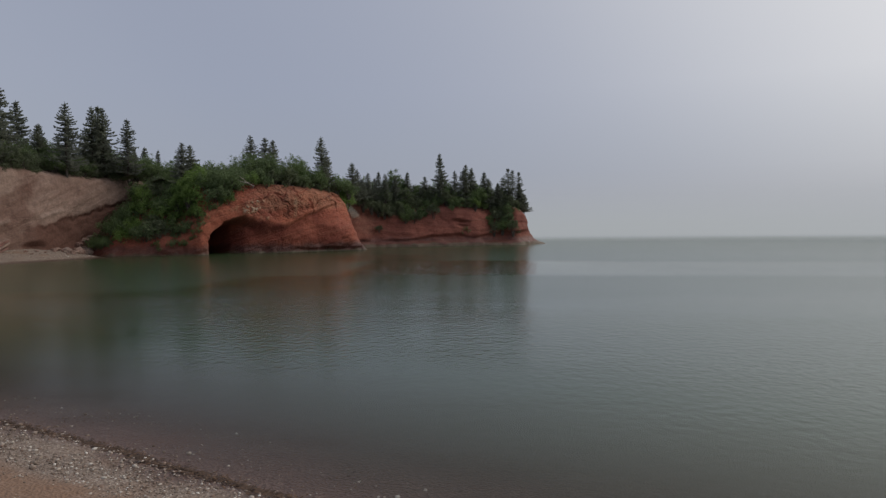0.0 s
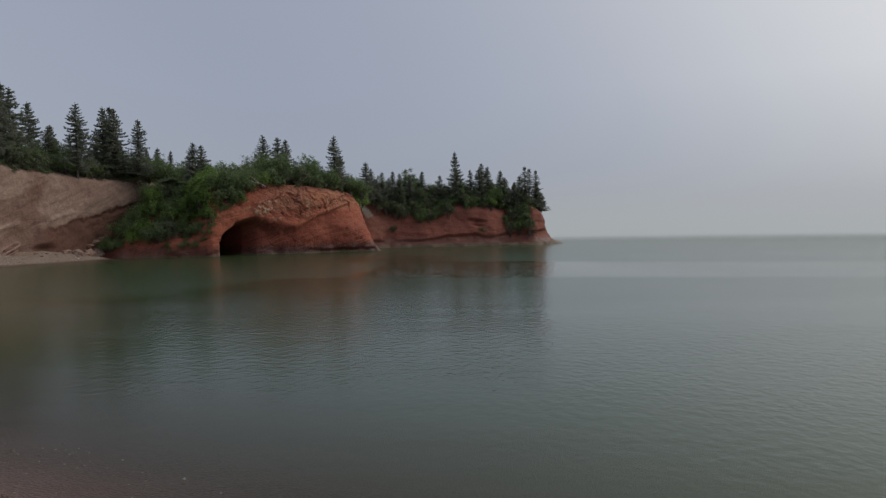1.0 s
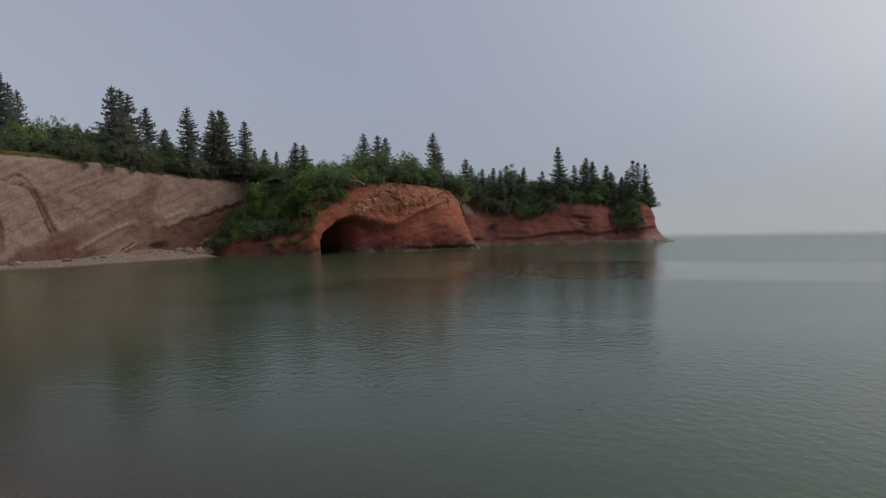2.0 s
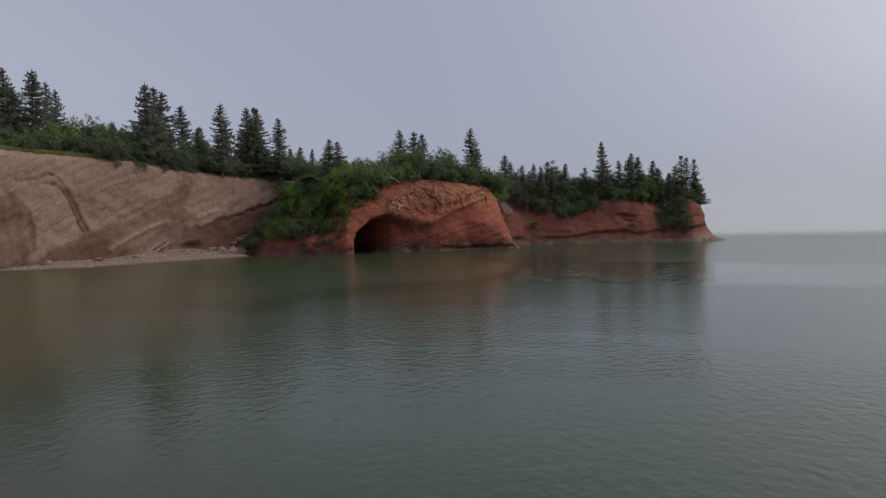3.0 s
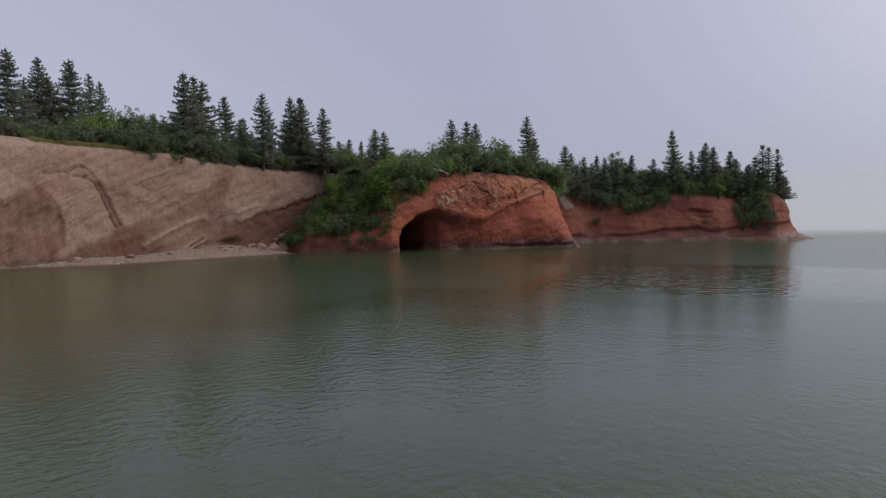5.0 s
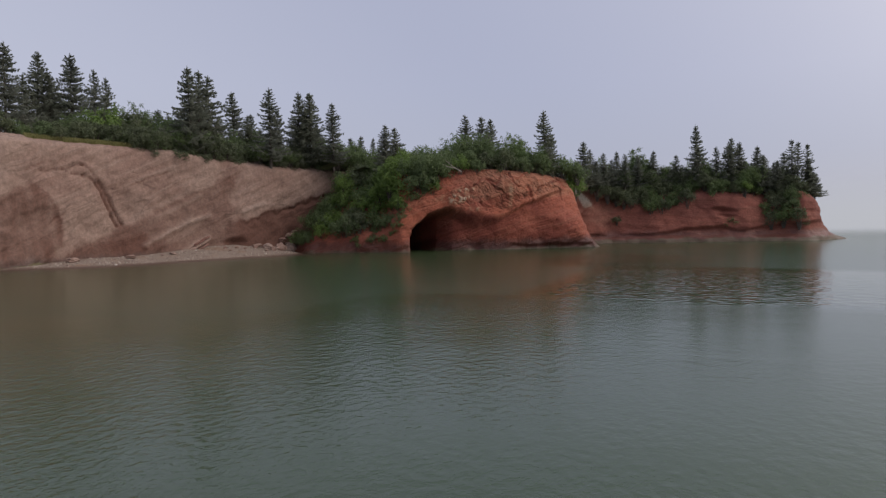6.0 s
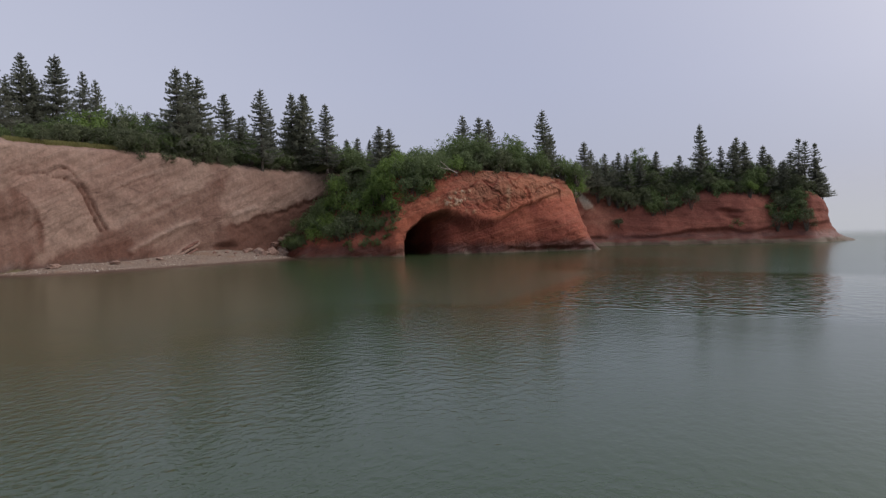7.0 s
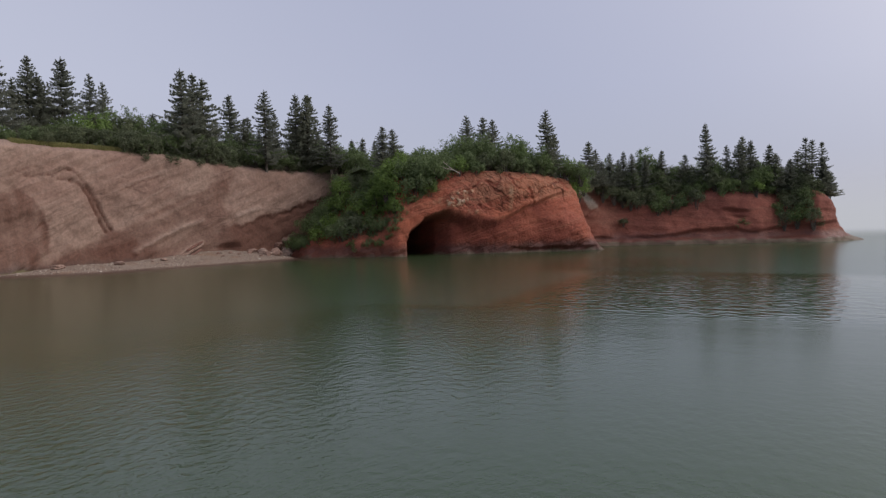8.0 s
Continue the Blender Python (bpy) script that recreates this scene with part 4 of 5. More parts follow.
def plant(kinds, k, x, y, z, scale, wide=1.0, group=""):
    ob = kinds[k]
    lean = 0.3 if kinds is SPRUCES else 1.0
    m = pose(x, y, z, lean * rng.uniform(-3, 3), lean * rng.uniform(-3, 3), rng.uniform(0, 360)) @ Matrix.Diagonal((scale * wide, scale * wide, scale, 1))
    if ob.name in USED:
        made = copy_thing(ob, m @ Matrix.Diagonal([1 / a for a in ob.scale] + [1]))
    else:
        USED.add(ob.name)
        ob.matrix_basis = m
        made = ob
    return tagged(made, group=group) if group else made


# tops of the spruces: x, y, z, kind, width
GROVE = [(-47.0, 46.0, 15.8, 0, 1), (-48.2, 48.4, 14.2, 1, 1), (-48.4, 49.6, 16.1, 1, 1.15), (-48.0, 50.3, 14.7, 2, 1), (-48.0, 52.1, 16.5, 0, 1), (-54.6, 59.9, 17.5, 1, .85), (-56.0, 62.6, 17.4, 1, .85), (-49.4, 51.4, 14.9, 2, 1),
         (-41.4, 58.1, 16.0, 0, 1.05), (-42.4, 60.2, 16.2, 1, 1.1), (-42.5, 61.5, 16.0, 2, 1.0), (-44.9, 67.9, 15.9, 1, 1.1), (-42.7, 67.7, 13.5, 2, 1), (-37.7, 64.0, 14.9, 1, 1.1)]
GROVE_REST = [(-40.0, 68.3, 13.7, 3, 1), (-37.5, 68.3, 15.3, 0, .9), (-36.7, 69.0, 15.2, 1, 1.1), (-39.6, 73.1, 16.2, 3, 1.2), (-37.6, 69.5, 13.6, 2, .8), (-34.0, 68.7, 14.0, 1, 1.1), (-39.1, 74.0, 13.3, 4, 1), (-49.5, 44.0, 15.4, 0, 1), (-50, 40, 15.8, 1, 1), (-52, 35, 16, 0, 1), (-53, 47, 16, 2, 1)]
CAVE_TOP = [(-28.1, 67.9, 11.4, 1, 1.35), (-27.7, 69.2, 11.3, 2, 1.1), (-40.3, 82.9, 12.8, 4, 1.2), (-39.2, 83.5, 13.0, 4, 1.3), (-37.1, 82.4, 12.5, 4, 1), (-24.5, 79.1, 13.6, 1, 1.1), (-23.0, 79.7, 13.4, 2, 1), (-22.3, 80.5, 13.2, 1, 1.1),
            (-15.4, 76.2, 12.9, 1, 1), (-15.2, 77.6, 11.0, 0, .9)]
HEADLAND = [(-13.4, 84.9, 10.8, 0, 1.1), (-13.0, 86.4, 10.1, 2, 1), (-11.7, 87.3, 9.7, 2, 1), (-12.2, 85.8, 8.8, 0, 1.1), (-9.6, 88.6, 9.6, 1, 1.2), (-10.9, 88.0, 9.0, 2, 1.1), (-10.6, 89.3, 10.0, 4, 1.2), (-6.9, 91.8, 10.1, 4, 1.3), (-2.3, 90.7, 12.5, 0, .75), (-0.4, 91.0, 10.1, 2, .8), (0.7, 91.2, 10.2, 1, 1.2), (1.1, 92.0, 11.0, 1, 1.2), (1.8, 92.2, 10.6, 0, .9),
            (3.5, 92.0, 10.0, 4, 1.3), (4.2, 91.6, 8.9, 2, 1), (5.5, 92.0, 8.4, 0, 1)]
POINT = [(6.9, 92.8, 10.5, 3, 1.15), (7.45, 93.3, 10.3, 3, 1.0), (8.45, 93.2, 10.0, 3, 1.1), (8.5, 93.0, 8.4, 0, 1.1), (8.8, 93.4, 7.6, 2, 1.2), (9.2, 94.0, 6.9, 0, 1.4), (-8.4, 90, 9.4, 0, 1), (-4.5, 91, 9.4, 2, 1)]
for stand, group in ((GROVE, "spruces on the cliff top"), (GROVE_REST, "spruces on the cliff top"), (CAVE_TOP, "spruces above the cave"), (HEADLAND, "spruces on the headland"), (POINT, "spruces on the headland")):
    for x, y, top, k, wide in stand:
        foot = land(x, y)[0] - 0.3
        s = (top - foot) / 8.0
        plant(SPRUCES, k, x, y, foot, s, wide, group)


def scatter(verts, test, gap, tries):
    """Random places among verts that pass the test and keep a gap."""
    chosen = []
    for _ in range(tries):
        v = verts[rng.randrange(len(verts))]
        if test(*v) and all((v[0] - c[0]) ** 2 + (v[1] - c[1]) ** 2 + (v[2] - c[2]) ** 2 > gap * gap for c in chosen):
            chosen.append(tuple(v))
    return chosen


# the thicket on the slope beside the cave
def on_slope(x, y, z):
    return -35.3 < x < (-22.6 if z > 5.2 else -24.7) and z > 0.9 + 0.12 * (x + 35) + (1.7 if x > -26.4 else 0) and y < 71


SLOPE = V_B.reshape(len(ARC_B), -1, 3)[ARC_B < MOUTH - 0.35].reshape(-1, 3)
OVER = V_B[V_B[:, 2] > 5.2]
for x, y, z in scatter(np.vstack([SLOPE, OVER]), on_slope, 0.95, 5000):
    k = rng.choice([0, 0, 1, 1, 3, 0, 2] if z > 2.5 else [0, 0, 1, 2, 3])
    if abs(x + 27) < 1.3 and z > 3.5:
        k = 2
    plant(SHRUBS, k, x, y, z - 0.6, rng.choice([0.8, 1.0, 1.2, 1.5]) * rng.uniform(0.9, 1.1) * (0.75 if x < -33 else 1), 1.0, "shrubs beside the cave")


# the fringe above the cave
def on_brow(x, y, z):
    return -24.5 < x < -11.8 and z > 6.75 and y < 80


for x, y, z in scatter(V_B, on_brow, 1.15, 1500):
    plant(SHRUBS, rng.choice([3, 3, 0, 1, 4]) if y > 0.74 * (x + 24) + 67.2 else rng.choice([0, 3, 5]), x, y, z - 0.2, rng.uniform(0.85, 1.2), 1.05, "shrubs above the cave")
for x, y, z, k, s in [(-13.0, 77.6, 4.7, 2, 1.25), (-13.5, 78.2, 6.0, 2, 1.5), (-13.6, 79.6, 5.6, 2, 1.3), (-26.7, 65.8, 5.2, 2, 1.1), (-26.0, 66.3, 4.7, 2, 0.8), (-13.9, 80.6, 5.5, 0, 1.0), (-13.4, 82.2, 5.7, 3, 0.9), (-12.6, 77.2, 6.4, 1, .9), (-21.3, 68.9, 6.9, 2, 1.0), (-19.5, 77, 7.2, 2, 1.35), (-22.8, 76, 7.2, 4, 1.3), (-20.5, 73, 7.3, 4, 1.15), (-18.0, 75, 7.2, 4, 1.2), (-24.6, 74.6, 7.3, 4, 1.15), (-27.6, 74.5, 7.3, 1, 1.5), (-25, 70.8, 7.0, 1, 1.25), (-23.5, 70, 7.0, 1, 1.2), (-26.5, 72.5, 7.0, 1, 1.35), (-28.5, 71.5, 6.8, 1, 1.4), (-30.5, 71, 6.5, 1, 1.4),
                      (-27.7, 67.0, 5.7, 2, 1.25), (-28.0, 66.2, 4.5, 2, 1.0), (-31.8, 66.8, 5.4, 2, 1.1), (-25.4, 65.6, 3.7, 0, .75), (-24.8, 66.2, 4.6, 0, .8), (-24.0, 66.6, 5.6, 3, .85), (-23.2, 67.0, 6.1, 0, .9), (-22.4, 67.8, 6.5, 0, .8), (-21.5, 71.5, 7.2, 4, 1.05), (-17.5, 73.5, 7.0, 4, 1.0), (-19.5, 72.5, 7.1, 1, 1.3), (-15.5, 74.5, 6.9, 4, 0.85), (-16, 75.6, 7.0, 1, 1.2), (-14, 77, 6.6, 1, 1.1), (-25.5, 75, 7.3, 1, 1.3),
                      (-34.5, 70.0, 8.1, 1, 1.3), (-33.5, 72.0, 8.1, 4, .9), (-35.5, 73.0, 8.3, 1, 1.4), (-32.5, 71.3, 7.5, 1, 1.4), (-36.5, 71.0, 8.5, 1, 1.2), (-38.0, 72.5, 8.6, 4, .95), (-31.2, 73.4, 7.5, 4, 1.05), (-29.5, 73.8, 7.4, 1, 1.45)]:
    plant(SHRUBS, k, x, y, z - 0.2, s, 1.0, "shrubs above the cave")

# what hangs round the outer edge of the arch
for x, z, s in [(-25.6, 1.7, .55), (-25.35, 2.4, .6), (-25.1, 3.1, .6), (-24.8, 3.8, .6), (-26.5, 1.2, .6), (-27.6, 1.1, .65), (-29.0, 1.0, .65), (-24.2, 4.7, .65), (-23.5, 5.3, .65), (-22.8, 5.9, .6)]:
    close = V_B[(np.abs(V_B[:, 0] - x) < 0.3) & (np.abs(V_B[:, 2] - z) < 0.3)]
    if len(close):
        plant(SHRUBS, 0, x, close[:, 1].min() + 0.25, z - 0.5, s, 1.0, "shrubs beside the cave")

# the hedge of scrub along the top of the long cliff
for i in range(255):
    u = rng.random()
    row = P_A[int(len(P_A) * (0.42 + 0.56 * u))]
    inward = rng.choice([rng.uniform(1.5, 3.5), rng.uniform(2.5, 9.0)])
    x, y = row[0] - inward * 0.94, row[1] + inward * 0.3
    if y < 41 or (inward < 3.1 and y < 52) or (inward < 4.4 and rng.random() < 0.3):
        continue
    h = land(x, y)[0]
    big = 1.35 if (47 < y < 62 and inward > 4) else 1.0
    if any((x - t_[0]) ** 2 + (y - t_[1]) ** 2 < 0.5 for t_ in GROVE):
        continue
    plant(SHRUBS, rng.choice([3, 3, 0, 5, 1] if inward < 5 else [3, 1, 1, 0] if y < 60 else [3, 1, 4, 0]), x, y, h - 0.35, rng.uniform(0.7, 1.15) * big, 1.2, "scrub on the long cliff")
for x, y, z, k, s in [(-44.6, 44.0, 8.9, 3, .95), (-44.4, 45.0, 8.9, 0, .8), (-44.9, 43.0, 8.9, 3, .9), (-44.2, 46.6, 8.9, 0, .95), (-43.6, 47.4, 8.8, 3, .8), (-41.6, 57.2, 8.6, 3, 1.0), (-41.0, 59.0, 8.4, 3, 1), (-46.6, 51.0, 9.1, 1, 1.25), (-46.2, 52.6, 9.1, 2, 1.75), (-46.0, 54.2, 9.1, 2, 1.9), (-44.6, 55.2, 9.0, 3, 1.8), (-44.2, 56.4, 9.0, 1, 1.4), (-43.2, 57.6, 8.9, 3, 1.4), (-47.4, 56.0, 9.3, 1, 1.8), (-46.8, 58.0, 9.3, 4, 1.35), (-46.0, 60.0, 9.3, 1, 1.7), (-44.9, 61.6, 9.2, 4, 1.1), (-43.6, 62.5, 9.1, 4, 1.0), (-42.3, 64.5, 9.0, 1, 1.3), (-40.5, 66.0, 8.9, 4, 0.9)]:
    plant(SHRUBS, k, x, y, z - 0.2, s, 1.0, "scrub on the long cliff")



def on_edge(x, y, z):
    return 52.5 < y < 72 and 8.2 - 0.035 * (y - 51) < z < 8.75


for x, y, z in scatter(V_A[V_A[:, 2] > 7.0], on_edge, 0.9, 2500):
    plant(SHRUBS, rng.choice([5, 3, 5]), x - 0.35, y + 0.1, z - 0.35, rng.uniform(0.6, 1.0), 1.25, "scrub on the long cliff")

# the wood on the headland
for i in range(130):
    row = P_C[int(len(P_C) * rng.uniform(0.06, 0.50))]
    x, y = row[0] - rng.uniform(0.2, 1.5), row[1] + rng.uniform(2.0, 9.0)
    if x > 7.2 or (x > 5.5 and y < 91.2):
        continue
    h, near = land(x, y)[:2]
    plant(SHRUBS, rng.choice([1, 4, 3, 4, 3]) if x < 4.2 else 3, x, y, min(h, 4.3 + 0.6 * near) - 0.3, rng.uniform(0.9, 1.5), 1.0, "leafy trees on the headland")


for i in range(12):
    row = P_C[int(len(P_C) * rng.uniform(0.10, 0.46))]
    x, y = row[0] - rng.uniform(0.2, 1.5), row[1] + rng.uniform(2.4, 8.0)
    if x < 7.0:
        foot = land(x, y)[0] - 0.4
        plant(SPRUCES, rng.choice([0, 1, 2, 2, 4]), x, y, foot, rng.uniform(0.42, 0.66), 1.25, "spruces on the headland")
for i in range(26):
    row = P_A[int(len(P_A) * rng.uniform(0.45, 0.95))]
    inward = rng.uniform(4.5, 12)
    x, y = row[0] - inward * 0.94, row[1] + inward * 0.3
    if y > 44:
        plant(SPRUCES, rng.choice([0, 1, 2, 2, 4]), x, y, land(x, y)[0] - 0.3, rng.uniform(0.28, 0.46) + (0.14 if y > 58 else 0), 1.2, "spruces on the cliff top")


def on_head(x, y, z):
    return (-10.8 < x < -3.0 and 3.2 + 0.15 * abs(x + 6) < z < 6.6 and y < 93) or (-3.2 < x < 4.4 and 4.9 < z < 6.6 and y < 93) or (4.2 < x < 7.6 and 1.7 < z < 5.2 and y < 94)


for x, y, z in scatter(V_C, on_head, 0.8, 6000):
    plant(SHRUBS, rng.choice([0, 3, 3, 1]), x, y, z - 0.3, rng.uniform(0.8, 1.2), 1.0, "shrubs on the headland's face")
plant(SHRUBS, 0, 1.0, 88.9, 1.6, 0.6, 1.2, "shrubs on the headland's face")
plant(SHRUBS, 2, 2.3, 90.0, 4.9, 0.9, 1.0, "leafy trees on the headland")
plant(SHRUBS, 5, -10.2, 86.3, 2.2, 0.7, 1.2, "shrubs on the headland's face")
for x, y, z in [(-12.2, 86.0, 4.9), (-11.2, 86.6, 4.6), (-10.4, 87.2, 4.3), (-9.6, 87.3, 4.0)]:
    plant(SHRUBS, 3, x, y, z, 0.9, 1.0, "shrubs on the headland's face")

# the fallen grey branch above the cave
bv, bf = [], []
tube(bv, bf, [(0, 0, 0), (-0.6, -0.15, 0.35), (-1.3, -0.2, 0.95), (-1.9, -0.1, 1.6)], [0.05, 0.04, 0.03, 0.012])
tube(bv, bf, [(-0.5, -0.1, 0.3), (-1.1, -0.45, 0.45), (-1.7, -0.6, 0.75)], [0.05, 0.035, 0.012])
tube(bv, bf, [(-0.9, -0.2, 0.6), (-1.0, -0.5, 1.0)], [0.03, 0.01])
dead = tagged(new("dead_branch", shaded("dead_branch", bv, bf, MAT_DEADWOOD)), "bare pale grey branch sticking out of the shrubs", "branch")
dead.matrix_basis = pose(-20.6, 67.5, 6.8)

# grass on the edge of the long cliff
gv, gf = [], []
for i in range(30000):
    row = P_A[int(len(P_A) * rng.uniform(0.34, 0.66))]
    if not 36 < row[1] < 52.5:
        continue
    inward = row[3] * row[2] + rng.uniform(0.72, 1.0) * row[4] + 0.6 * rng.random() ** 2
    x, y = row[0] - inward * 0.97, row[1] + inward * 0.2
    z = float(np.interp(inward, [row[3] * row[2], row[3] * row[2] + row[4]], [row[2], row[5]]))
    l, w = rng.uniform(.05, .22), rng.uniform(0, 6.3)
    lean = Vector((rng.uniform(-.12, .25), rng.uniform(-.15, .15), l))
    k = len(gv)
    gv += [Vector((x - .03 * math.cos(w), y - .03 * math.sin(w), z - .3)), Vector((x + .03 * math.cos(w), y + .03 * math.sin(w), z - .3)), Vector((x, y, z)) + lean]
    gf.append((k, k + 1, k + 2))
tagged(new("grass", shaded("grass", gv, gf, MAT_GRASS, False)), "yellowish green grass along the cliff edge", "grass", kind="stuff")

# ---- stones ----


def stone_mesh(seed, level, flat, rough, mat):
    bm = bmesh.new()
    bmesh.ops.create_icosphere(bm, subdivisions=level, radius=0.5)
    r = random.Random(seed)
    shift = Vector((seed * 3.1, seed * 1.7, 0))
    for v in bm.verts:
        n = v.co.normalized()
        v.co = v.co * (1 + rough * noise.noise(n * 1.6 + shift) + rough * 0.5 * noise.noise(n * 4 + shift))
        v.co.x *= r.uniform(0.98, 1.02)
        v.co.z *= flat
    me = bpy.data.meshes.new("stone")
    bm.to_mesh(me)
    bm.free()
    me.materials.append(mat)
    me.polygons.foreach_set("use_smooth", [level < 3] * len(me.polygons))
    return me


def shore_height(x, y):
    o = float(off_shore(np.array([x]), np.array([y]))[0])
    z = min(o * 0.13, 0.9 + o * 0.02) if o > 0 else o * 0.15
    if o > 0 and y > 36:
        z *= 0.5 + 1.1 * float(smoothstep(50, 60, y))
    return z


BOULDERS = [stone_mesh(s, 3, f, 0.38, MAT_STONE) for s, f in ((1, .75), (2, .6), (3, .85), (4, .42))]
for x, y, size, k in [(-35.9, 62.6, 1.1, 2), (-37.2, 61.0, .9, 3), (-36.4, 61.5, .95, 0), (-36.3, 64.6, 1.4, 0), (-36.9, 60.4, .4, 2), (-36.0, 62.0, .8, 3), (-35.8, 61.4, .6, 2), (-37.6, 58.9, .35, 0), (-38.0, 57.9, .3, 2), (-37.0, 59.2, .3, 1), (-36.6, 61.4, .45, 2),
                      (-40.7, 45.9, .95, 3), (-39.9, 50.0, .8, 3), (-39.2, 53.4, .6, 3), (-39.4, 52.5, .3, 1), (-35.7, 60.4, .35, 1), (-37.2, 57.6, .3, 3)]:
    ob = tagged(new("boulder", BOULDERS[k]), "flat reddish brown rock lying on the gravel" if k == 3 else "pale pinkish boulder on the gravel below the cliff", "boulder", "boulders on the far beach")
    ob.matrix_basis = pose(x, y, shore_height(x, y) + size * 0.12, rng.uniform(-12, 12), rng.uniform(-12, 12), rng.uniform(0, 360)) @ Matrix.Diagonal((size, size * 0.8, size, 1))

# slabs of broken beds leaning on the foot of the cliff


def rock_slab(x, y, z, length, depth, thick):
    """A flat broken slab with uneven ends and worn edges."""
    bm = bmesh.new()
    bmesh.ops.create_cube(bm, size=1.0)
    bmesh.ops.subdivide_edges(bm, edges=bm.edges[:], cuts=3, use_grid_fill=True)
    shift = Vector((y * 2.3, z * 5.1, 0))
    for vert in bm.verts:
        q = vert.co
        worn = 1 - 0.25 * max(0.0, abs(q.y) + abs(q.z) - 0.72)
        vert.co = Vector((q.x * depth * worn, q.y * length * worn, q.z * thick)) + Vector((0.10, 0.16, 0.04)) * noise.noise(Vector((q.x * 2, q.y * 3.5, q.z * 2)) + shift)
    me = bpy.data.meshes.new("rock_slab")
    bm.to_mesh(me)
    bm.free()
    me.materials.append(MAT_STONE)
    ob = tagged(new("rock_slab", me), "broken pale pink sandstone slab leaning at the cliff's foot", "rock", "slabs at the cliff's foot")
    at = V_A[((V_A[:, 1] - y) ** 2 + (V_A[:, 2] - z) ** 2).argmin()]
    ob.matrix_basis = pose(at[0] + x, y, z, 26, 0, -14)


rock_slab(0.12, 56.4, 0.98, 2.3, 0.6, 0.15)
rock_slab(0.26, 56.3, 0.66, 1.9, 0.6, 0.13)
rock_slab(0.04, 56.7, 1.34, 1.5, 0.5, 0.12)
rock_slab(0.34, 54.7, 0.40, 0.7, 0.5, 0.22)

# a heap of red rubble where the cliff meets the thicket
for y, z, size, k in [(64.2, 1.15, .8, 0), (65.0, 1.55, .7, 2), (65.6, 1.9, .55, 1), (64.6, 0.85, .6, 3), (63.7, 0.75, .5, 1), (65.9, 1.45, .5, 0)]:
    at = V_A[((V_A[:, 1] - y) ** 2 + (V_A[:, 2] - z) ** 2).argmin()]
    ob = tagged(new("boulder", BOULDERS[k]), "broken red sandstone block heaped at the cliff's foot", "boulder", "rubble at the cliff's foot")
    ob.matrix_basis = pose(at[0] + 0.1, y, z, rng.uniform(-25, 25), rng.uniform(-25, 25), rng.uniform(0, 360)) @ Matrix.Diagonal((size * 1.1, size * 0.9, size * 0.8, 1))

# small stones on the far beach
fv, ff = [], []
SMALL = [np.array([v.co for v in stone_mesh(s, 1, f, 0.35, MAT_STONE).vertices]) for s, f in ((41, .6), (42, .5), (43, .7))]
TRIS = [tuple(pl.vertices) for pl in stone_mesh(40, 1, .6, .3, MAT_STONE).polygons]
fx = np.array([rng.uniform(-43, -33) for _ in range(7600)])
fy = np.array([rng.uniform(41, 64) for _ in range(7600)])
fo = off_shore(fx, fy)
for x, y, o in zip(fx, fy, fo):
    if not 0.1 < o < 6:
        continue
    size = min(0.2, 0.03 * math.exp(abs(rng.gauss(0, 0.6))))
    z = min(o * 0.13, 0.9 + o * 0.02) * (0.5 + 1.1 * float(smoothstep(50, 60, y))) + size * 0.1
    w, k = rng.uniform(0, 6.3), len(fv)
    cs, sn = math.cos(w), math.sin(w)
    fv += [(x + (a[0] * cs - a[1] * sn) * size, y + (a[0] * sn + a[1] * cs) * size, z + a[2] * size) for a in SMALL[rng.randrange(3)]]
    ff += [tuple(k + i for i in f) for f in TRIS]
ob = part("gravel", shaded("gravel", fv, ff, MAT_SHINGLE), ground, "loose stones on the far beach")
ob["kind"] = "stuff"

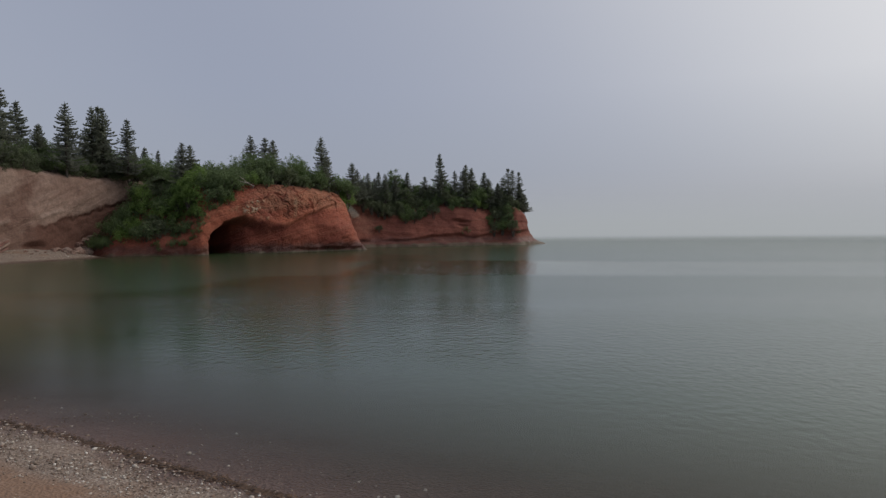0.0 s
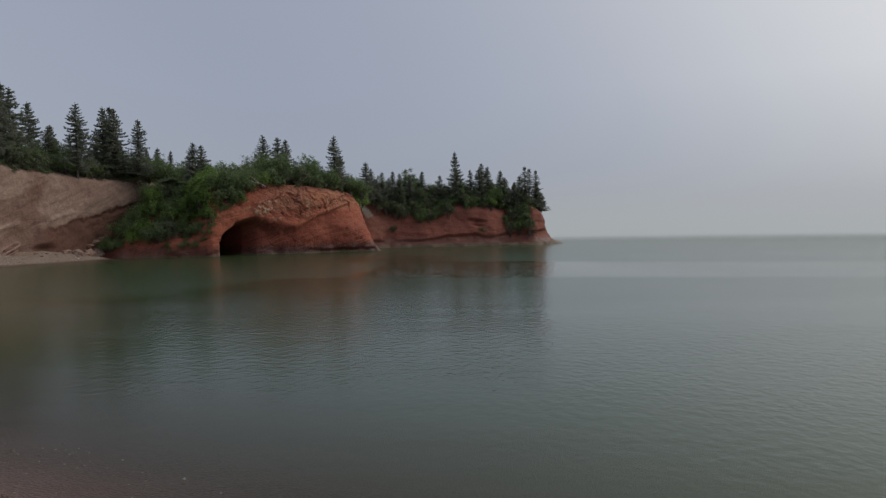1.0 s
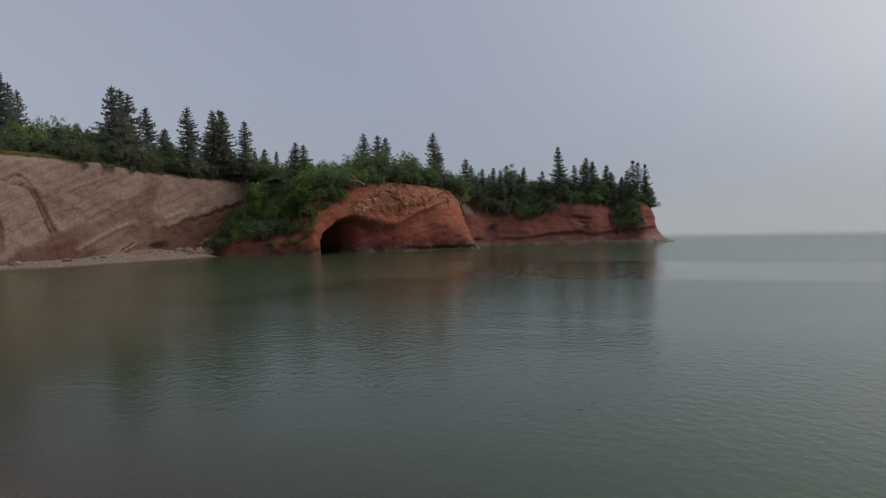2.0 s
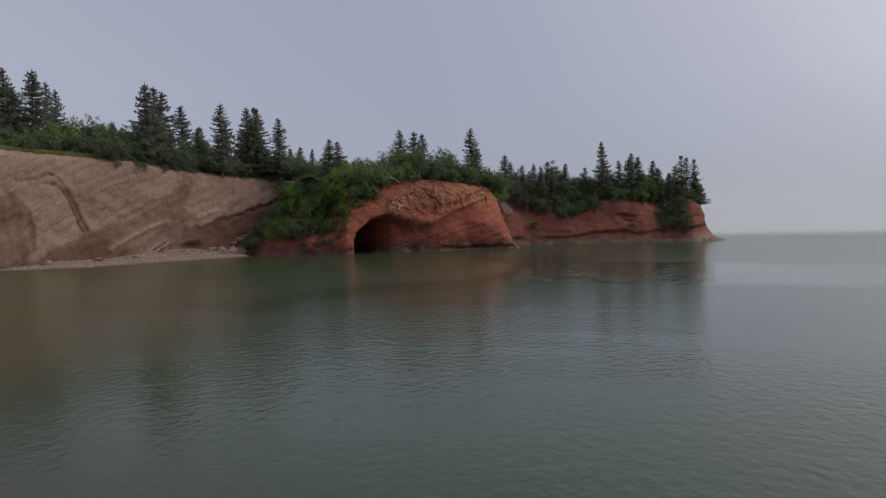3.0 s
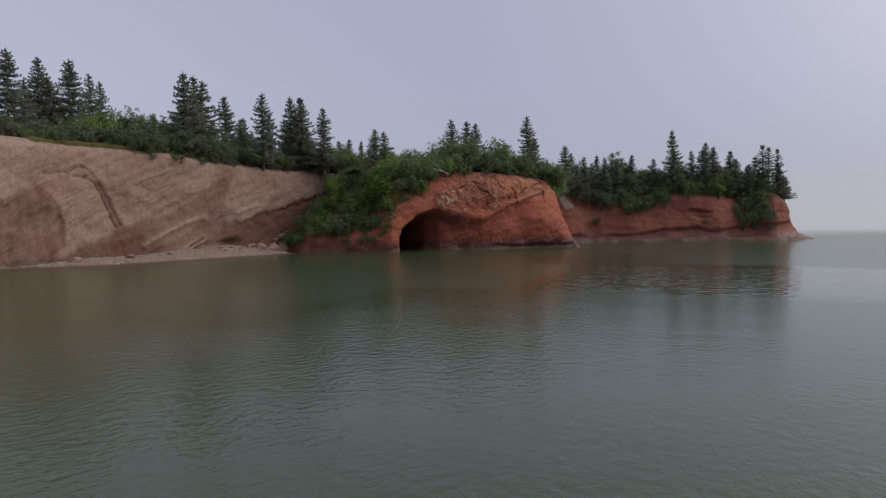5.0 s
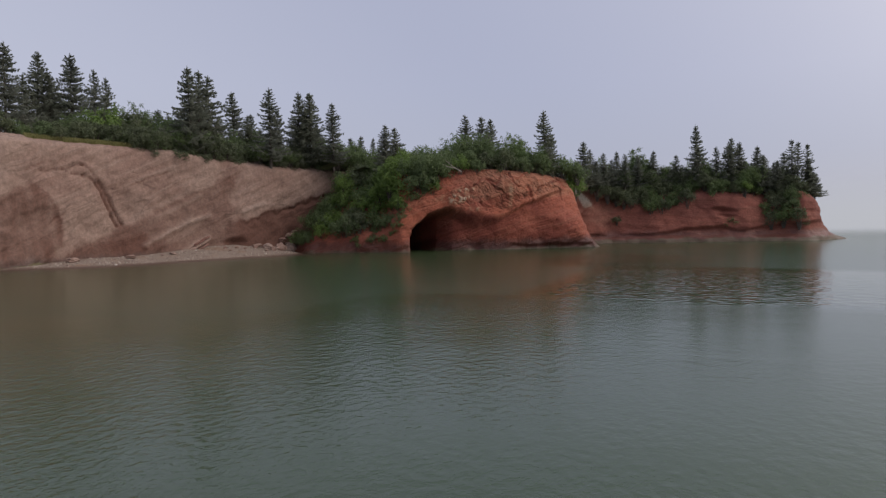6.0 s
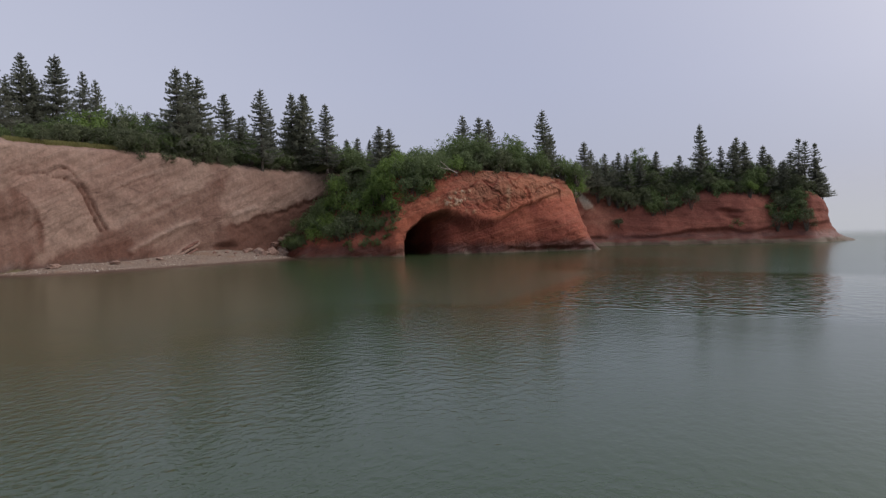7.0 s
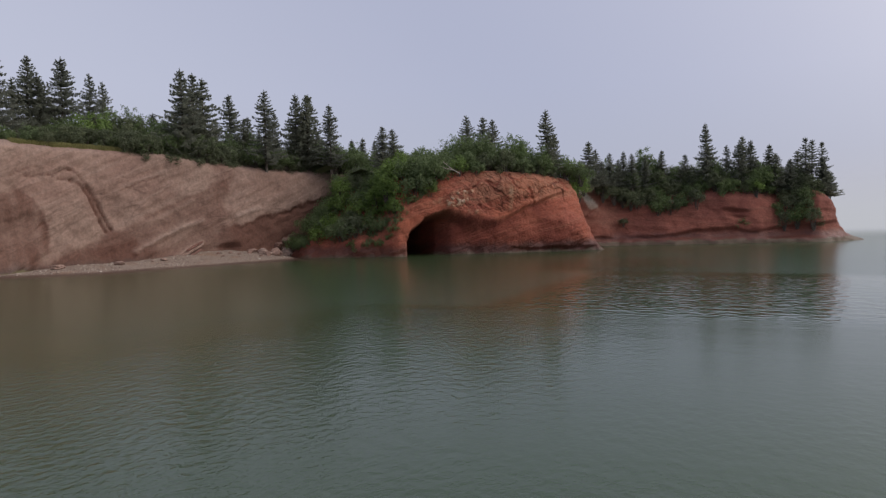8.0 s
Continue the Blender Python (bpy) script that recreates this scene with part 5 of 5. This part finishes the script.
# loose shingle: single pebbles nearest the water, the rest as one drift
PEBBLES = [stone_mesh(s, 1, f, 0.55, MAT_PEBBLE) for s, f in ((31, .6), (32, .5), (33, .75), (34, .65), (35, .55))]
SMALL = [np.array([v.co for v in stone_mesh(s, 1, f, 0.55, MAT_SHINGLE).vertices]) for s, f in ((41, .6), (42, .5), (43, .7))]
TRIS = [tuple(pl.vertices) for pl in PEBBLES[0].polygons]
px = np.array([rng.uniform(-8.5, 1.5) for _ in range(42000)])
py = np.array([rng.uniform(2.0, 10.0) for _ in range(42000)])
po = off_shore(px, py)
pv, pf, single = [], [], 0
for x, y, o in zip(px, py, po):
    if o < -1.5 or o > 3.4 or y < 4.2 + 0.1 * x or x > 0.3:
        continue
    thin = noise.noise(Vector((x * 0.55, y * 0.55, 3)))
    if thin < -0.2 and o > 0.9 and rng.random() < 0.7 or (o < 0.02 and rng.random() < 0.85):
        continue
    if 0.95 + 0.3 * thin < o < 2.0 and -6 < x < -2.0 and rng.random() < 0.9:
        continue
    size = min(0.06, 0.0125 * math.exp(abs(rng.gauss(0, 0.55))))
    z = o * 0.13 if o > 0 else o * 0.15
    z += size * 0.12
    if single < 300 and size > 0.024 and 0.05 < o < 2.6 and x < -0.8:
        single += 1
        ob = part("pebble", PEBBLES[single % 5], ground)
        ob.matrix_basis = pose(x, y, z, rng.uniform(-20, 20), rng.uniform(-20, 20), rng.uniform(0, 360)) @ Matrix.Diagonal((size, size * 0.8, size, 1))
        continue
    w, k = rng.uniform(0, 6.3), len(pv)
    S = SMALL[rng.randrange(3)] * size
    cs, sn = math.cos(w), math.sin(w)
    pv += [(x + a[0] * cs - a[1] * sn * 0.8, y + a[0] * sn + a[1] * cs * 0.8, z + a[2]) for a in S]
    pf += [tuple(k + i for i in f) for f in TRIS]
ob = part("shingle", shaded("shingle", pv, pf, MAT_SHINGLE), ground, "small mixed beach pebbles")
ob["kind"] = "stuff"

# a dark line of weed and wet grit that the last wave left
wv, wf = [], []
for i in range(5200):
    x = rng.uniform(-9.5, 3)
    y = float(np.interp(x, [-9, -5.35, -3.5, -1.4, 3.0], [9.4, 7.74, 6.74, 5.45, 3.1]))
    o = rng.gauss(0.06, 0.05) + 0.05 * noise.noise(Vector((x * 2.2, y, 0)))
    x, y, z = x - o * 0.5, y - o * 0.87, max(0.0, o * 0.13) + 0.008
    w, l = rng.uniform(0, 6.3), rng.uniform(0.012, 0.04)
    a, c2 = Vector((math.cos(w), math.sin(w), rng.uniform(-.2, .4))) * l, Vector((-math.sin(w), math.cos(w), 0.2)) * l * 0.4
    p, k = Vector((x, y, z)), len(wv)
    wv += [p - a, p + c2, p + a, p - c2]
    wf.append((k, k + 1, k + 2, k + 3))
tagged(new("seaweed", shaded("seaweed", wv, wf, MAT_WEED, False)), "dark brown line of seaweed bits along the waterline", "seaweed", kind="stuff")
